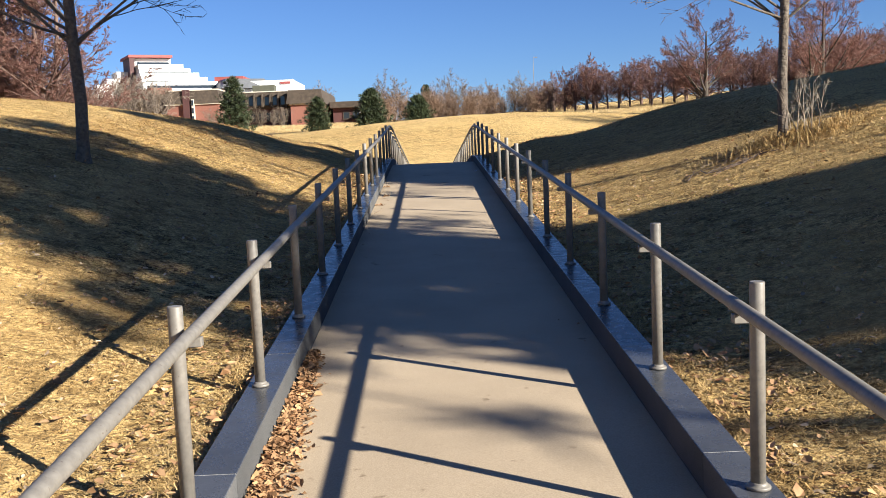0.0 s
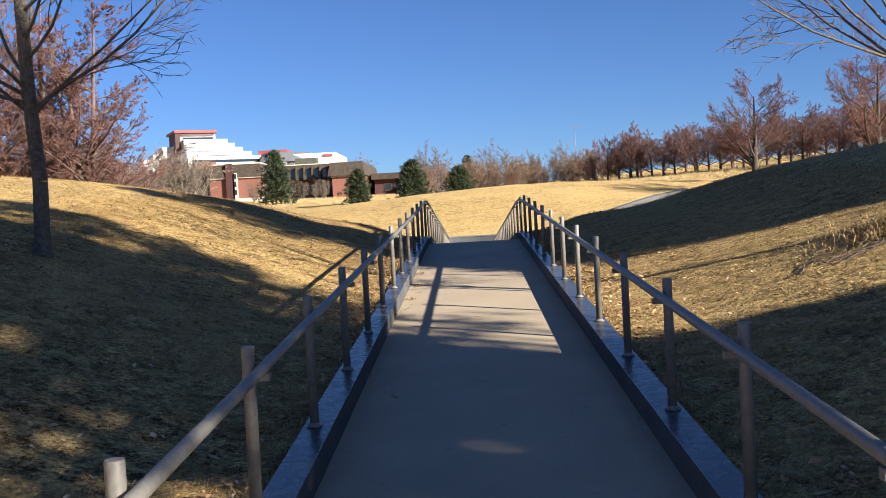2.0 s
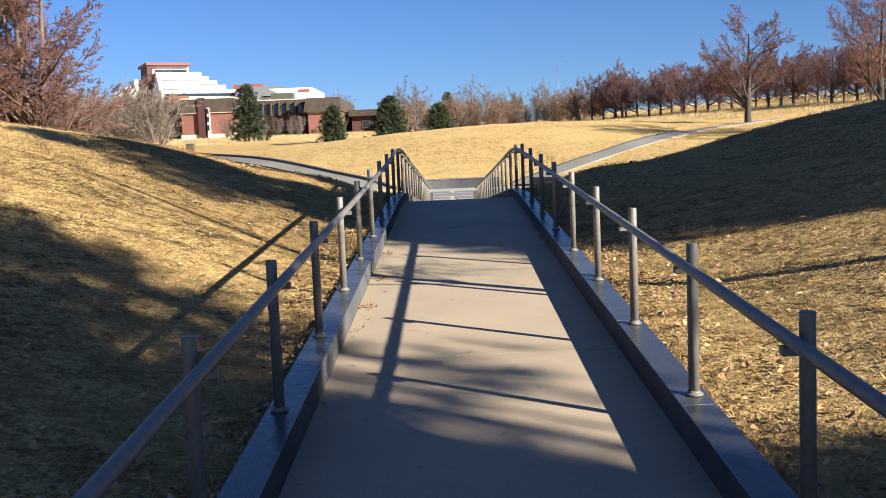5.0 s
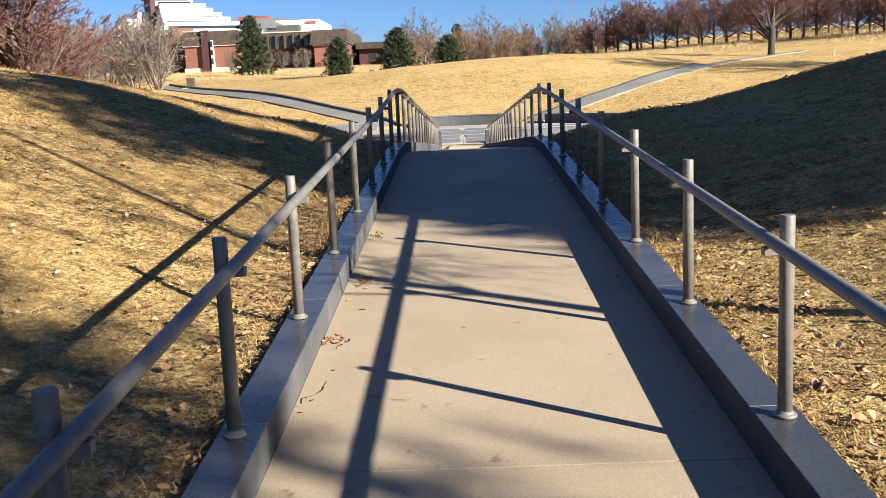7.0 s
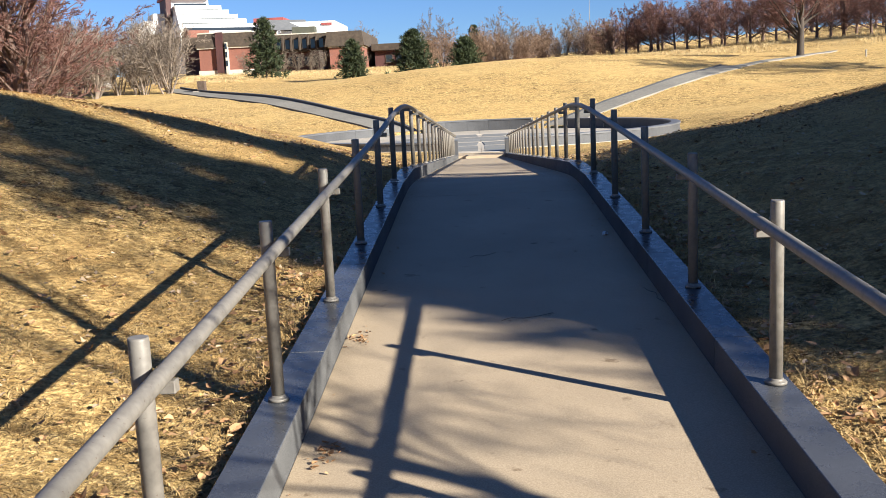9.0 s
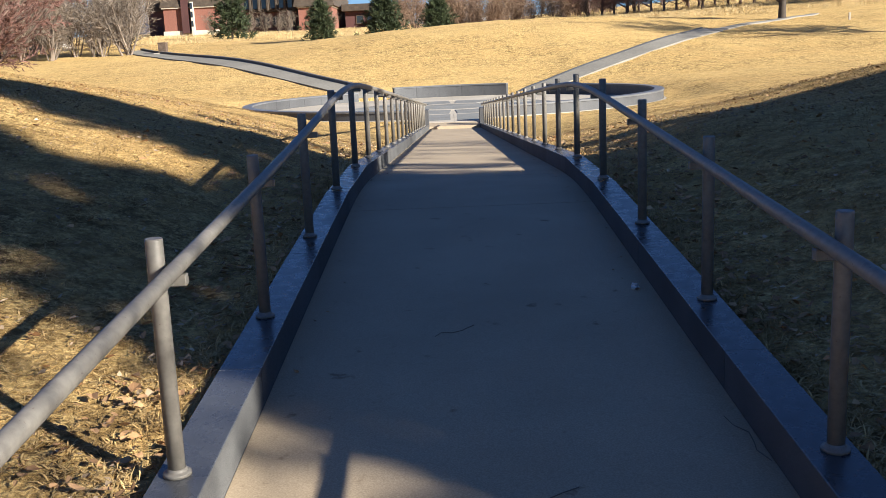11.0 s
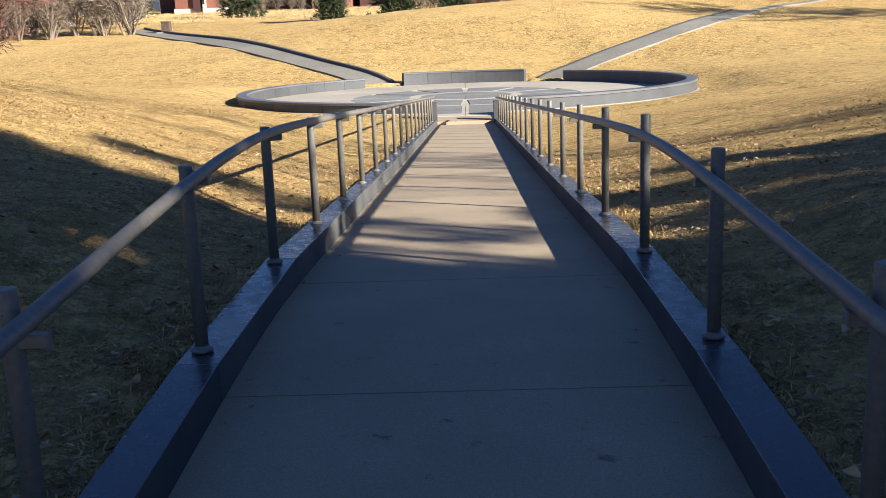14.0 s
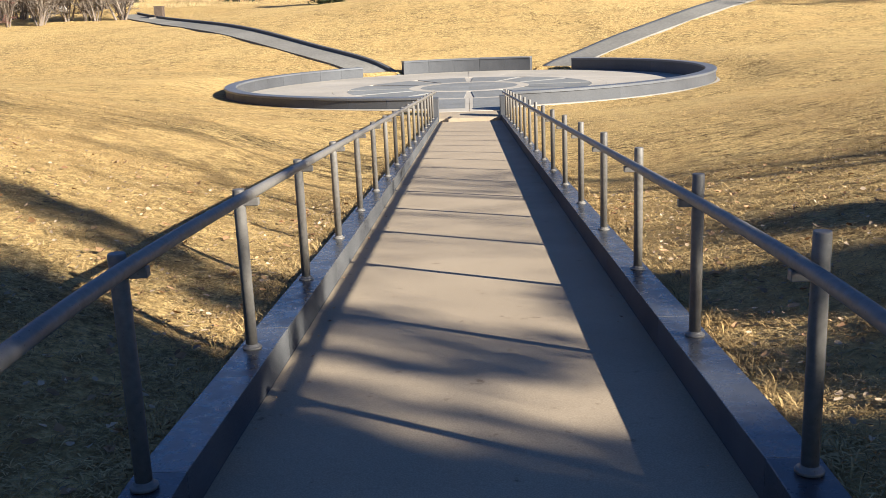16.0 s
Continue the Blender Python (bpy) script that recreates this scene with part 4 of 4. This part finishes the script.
# ---- turf blades, leaves, tall grass ----
def blades(name, x, y, length, width, flat, mat, label, seed, cat, bend=0.35):
    """Grass blades, folded once, that lean over the turf at the given places."""
    r = np.random.RandomState(seed)
    n = len(x)
    z = ground(x, y)
    az = r.rand(n) * 2 * np.pi
    up = flat[0] + (flat[1] - flat[0]) * r.rand(n)
    ln = length[0] + (length[1] - length[0]) * r.rand(n)
    d = np.stack([np.cos(az) * np.cos(up), np.sin(az) * np.cos(up), np.sin(up)], 1)
    s = np.stack([-np.sin(az), np.cos(az), np.zeros(n)], 1) * (width * (0.7 + 0.6 * r.rand(n)))[:, None]
    p0 = np.stack([x, y, z - 0.006], 1)
    p1 = p0 + d * (0.5 * ln)[:, None]
    d2 = d + np.stack([np.cos(az), np.sin(az), -np.ones(n)], 1) * bend
    d2 /= np.linalg.norm(d2, axis=1)[:, None]
    p2 = p1 + d2 * (0.5 * ln)[:, None]
    verts = np.stack([p0, p1 - s, p1 + s, p2], 1).reshape(-1, 3)
    b = (np.arange(n) * 4)[:, None]
    tri = np.concatenate([b + np.array([[0, 1, 2]]), b + np.array([[2, 1, 3]])], 0)
    ob = part(name, mesh_from(verts, tri, name), mat)
    return tagged(ob, label, cat, kind="stuff")


r = np.random.RandomState(4)


def scatter(n, x0, x1, y0, y1, skew=1.0):
    """Random places beside the walk, denser towards it."""
    side = np.where(r.rand(n) < 0.5, -1.0, 1.0)
    return side * (x0 + (x1 - x0) * r.rand(n) ** skew), y0 + (y1 - y0) * r.rand(n)


def tufted(x, y, keep=0.55):
    """Drops places between tufts, so that the turf stands in small clumps."""
    h = sum(np.sin(a * x + b * y + 2.1 * np.sin(b * x * 0.31 - a * y * 0.27)) for a, b in ((31.0, 11.0), (-13.0, 29.0), (19.0, -23.0), (7.0, 9.0)))
    on = h > r.uniform(-1.5, 1.0, len(x)) * (1.6 - keep)
    return x[on], y[on]


x, y = tufted(*scatter(1150000, 1.16, 6.2, 2.4, 33, 1.6))
blades("turf_blades", x, y, (0.04, 0.10), 0.0031, (0.02, 0.65), M_BLADE, "matted dry straw-coloured grass blades of the lawn", 1, "grass", 0.55)
x, y = tufted(*scatter(230000, 4.5, 14.0, 7, 46, 1.2))
blades("turf_blades", x, y, (0.06, 0.12), 0.006, (0.05, 0.7), M_BLADE, "matted dry grass blades on the banks", 2, "grass", 0.5)
x, y = scatter(16000, 1.155, 1.34, 1.5, 45)
blades("kerb_tufts", x, y, (0.04, 0.10), 0.0028, (0.3, 1.2), M_BLADE, "longer dry grass tufts against the kerb", 3, "grass")

# tussock round the suckers at the foot of the bank tree
n = 3200
x, y = 4.55 + 0.42 * r.randn(n), 12.6 + 0.30 * r.randn(n)
blades("tussock", x, y, (0.12, 0.32), 0.004, (0.2, 1.3), M_BLADE, "golden tussock of long dry grass round the tree's foot", 13, "grass", 0.7)

# tall pale grass on the field beyond the lawn
n = 170000
x, y = r.uniform(-75, 70, n), r.uniform(96, 205, n)
clumpy = np.sin(x * 0.31 + 1.3 * np.sin(y * 0.13)) + np.sin(y * 0.23 + 1.1 * np.sin(x * 0.19))
far_line = 128 - 0.45 * np.clip(x, 0, 60) + 0.25 * np.clip(-x - 10, 0, 60)
keep = (y > far_line + 4 * np.sin(x * 0.2)) & (clumpy > -1.1 + 1.2 * r.rand(n))
x, y = x[keep], y[keep]
blades("tall_grass", x, y, (0.25, 0.55), 0.016, (0.6, 1.5), M_TALL, "tall pale dry grass of the unmown field", 5, "tall grass", 0.2)


def leaves(name, x, y, z, size, label, seed, mat=None):
    """Curled fallen leaves: a lobed outline about a raised midpoint, each bent its own way."""
    q = np.random.RandomState(seed)
    n, k = len(x), 7
    s = size * (0.55 + 0.9 * q.rand(n))[:, None]
    a = 2 * np.pi * np.arange(k)[None] / k + q.rand(n, 1) * 2 * np.pi
    rad = s * (0.65 + 0.7 * q.rand(n, k))
    turn, slim = q.rand(n, 1) * 2 * np.pi, 0.45 + 0.4 * q.rand(n, 1)
    lx, ly = rad * np.cos(a), rad * np.sin(a) * slim
    curl = (0.2 + 0.9 * q.rand(n, 1)) / s * ly ** 2 + (q.randn(n, 1) * 0.28) * lx + (q.randn(n, 1) * 0.28) * ly
    vx, vy = lx * np.cos(turn) - ly * np.sin(turn), lx * np.sin(turn) + ly * np.cos(turn)
    base = np.stack([x, y, z], 1)
    rim = base[:, None] + np.stack([vx, vy, np.maximum(curl, -0.004) + 0.1 * s], 2)
    verts = np.concatenate([base[:, None], rim], 1).reshape(-1, 3)
    b = (np.arange(n) * (k + 1))[:, None]
    faces = np.concatenate([np.concatenate([b, b + 1 + i, b + 1 + (i + 1) % k], 1) for i in range(k)], 0)
    return tagged(part(name, mesh_from(verts, faces, name), mat or M_LEAF), label, "leaves", kind="stuff")


# drift of leaves against the kerb at the walk's start
n = 4200
y = 2.2 + 4.3 * r.rand(n) ** 0.9
x = np.minimum(-0.958 + np.abs(r.randn(n)) * (0.035 + 0.055 * np.clip((6.4 - y) / 2.4, 0, 1)), -0.55)
leaves("leaf_drift", x, y, walk_top(y) + 0.004 + 0.03 * r.rand(n) * np.clip(1 - (x + 0.96) / 0.16, 0.1, 1), 0.0165, "drift of brown dry leaves against the kerb", 6)
n = 110
y = 6 + 40 * r.rand(n)
x = np.where(r.rand(n) < 0.6, -0.95 + np.abs(r.randn(n)) * 0.1, 0.95 - np.abs(r.randn(n)) * 0.08)
leaves("walk_leaves", x, y, walk_top(y) + 0.005, 0.011, "a few dry leaves lying on the walk", 7)
for n, cx, cy, spread in ((26, -0.90, 15.0, 0.035), (34, -0.84, 16.35, 0.04), (30, -0.9, 17.9, 0.04)):
    x, y = cx + spread * r.randn(n), cy + spread * 1.6 * r.randn(n)
    leaves("leaf_heap", np.clip(x, -0.95, 0.9), y, walk_top(y) + 0.006, 0.013, "small heap of dry leaves on the walk", n)
x, y = scatter(7500, 1.3, 5.5, 2.4, 32, 1.5)
leaves("lawn_leaves", x, y, ground(x, y) + 0.026, 0.015, "dry tan leaves scattered thickly over the lawn", 8, M_LEAF_PALE)
x, y = scatter(4200, 1.3, 6.5, 2.4, 32, 1.5)
leaves("lawn_leaves", x, y, ground(x, y) + 0.028, 0.022, "dry brown leaves scattered over the lawn", 18)
x, y = scatter(2600, 1.17, 1.7, 2.0, 24, 1.3)
leaves("lawn_leaves", x, y, ground(x, y) + 0.026, 0.020, "dry leaves gathered outside the kerb", 9)

# fallen twigs on the walk
for tx, ty, ln, ang in ((0.10, 18.2, 0.34, 20), (-0.88, 14.2, 0.30, 75), (0.93, 18.6, 0.42, 95), (-0.15, 19.9, 0.25, 35)):
    tw = [(ln * (i / 5 - 0.5), 0.02 * math.sin(i * 1.7), 0.006 + 0.005 * (i % 2)) for i in range(6)]
    t = tagged(part("fallen_twig", sweep(tw, 0.0022, 5), M_TWIG_PALE), "thin dry twig lying on the concrete", "twig")
    t.matrix_basis = pose(tx, ty, float(walk_top(ty)), 3, 0, ang)

# crumpled paper scrap on the walk
bm = bmesh.new()
bmesh.ops.create_icosphere(bm, subdivisions=2, radius=0.024)
for q in bm.verts:
    q.co *= 1 + 0.9 * noise.noise(q.co * 60 + Vector((3, 1, 7)))
    q.co.z *= 0.7
scrap = tagged(part("paper_scrap", bm, M_WHITE), "small crumpled white paper scrap on the walk", "litter")
scrap.location = (0.87, 20.52, float(walk_top(20.52)) + 0.012)

# dead sticks raked together at the foot of the bank tree
q = random.Random(12)
pile = tagged(root("stick_pile", pose(3.75, 12.3, on_turf(3.75, 12.3))), "low heap of dead grey sticks on the lawn bank", "stick pile")
for k in range(22):
    ln, az, ox, oy = q.uniform(0.25, 0.7), q.gauss(20, 40), q.gauss(0, 0.35), q.gauss(0, 0.22)
    zz = on_turf(3.75 + ox, 12.3 + oy) - on_turf(3.75, 12.3)
    pts = [(ox + ln * (i / 4 - 0.5) * math.cos(radians(az)), oy + ln * (i / 4 - 0.5) * math.sin(radians(az)), zz + 0.012 + q.uniform(0, 0.03) + 0.31 * ln * (i / 4 - 0.5) * math.cos(radians(az))) for i in range(5)]
    part("stick", sweep(pts, q.uniform(0.003, 0.006), 5), M_TWIG, pile)
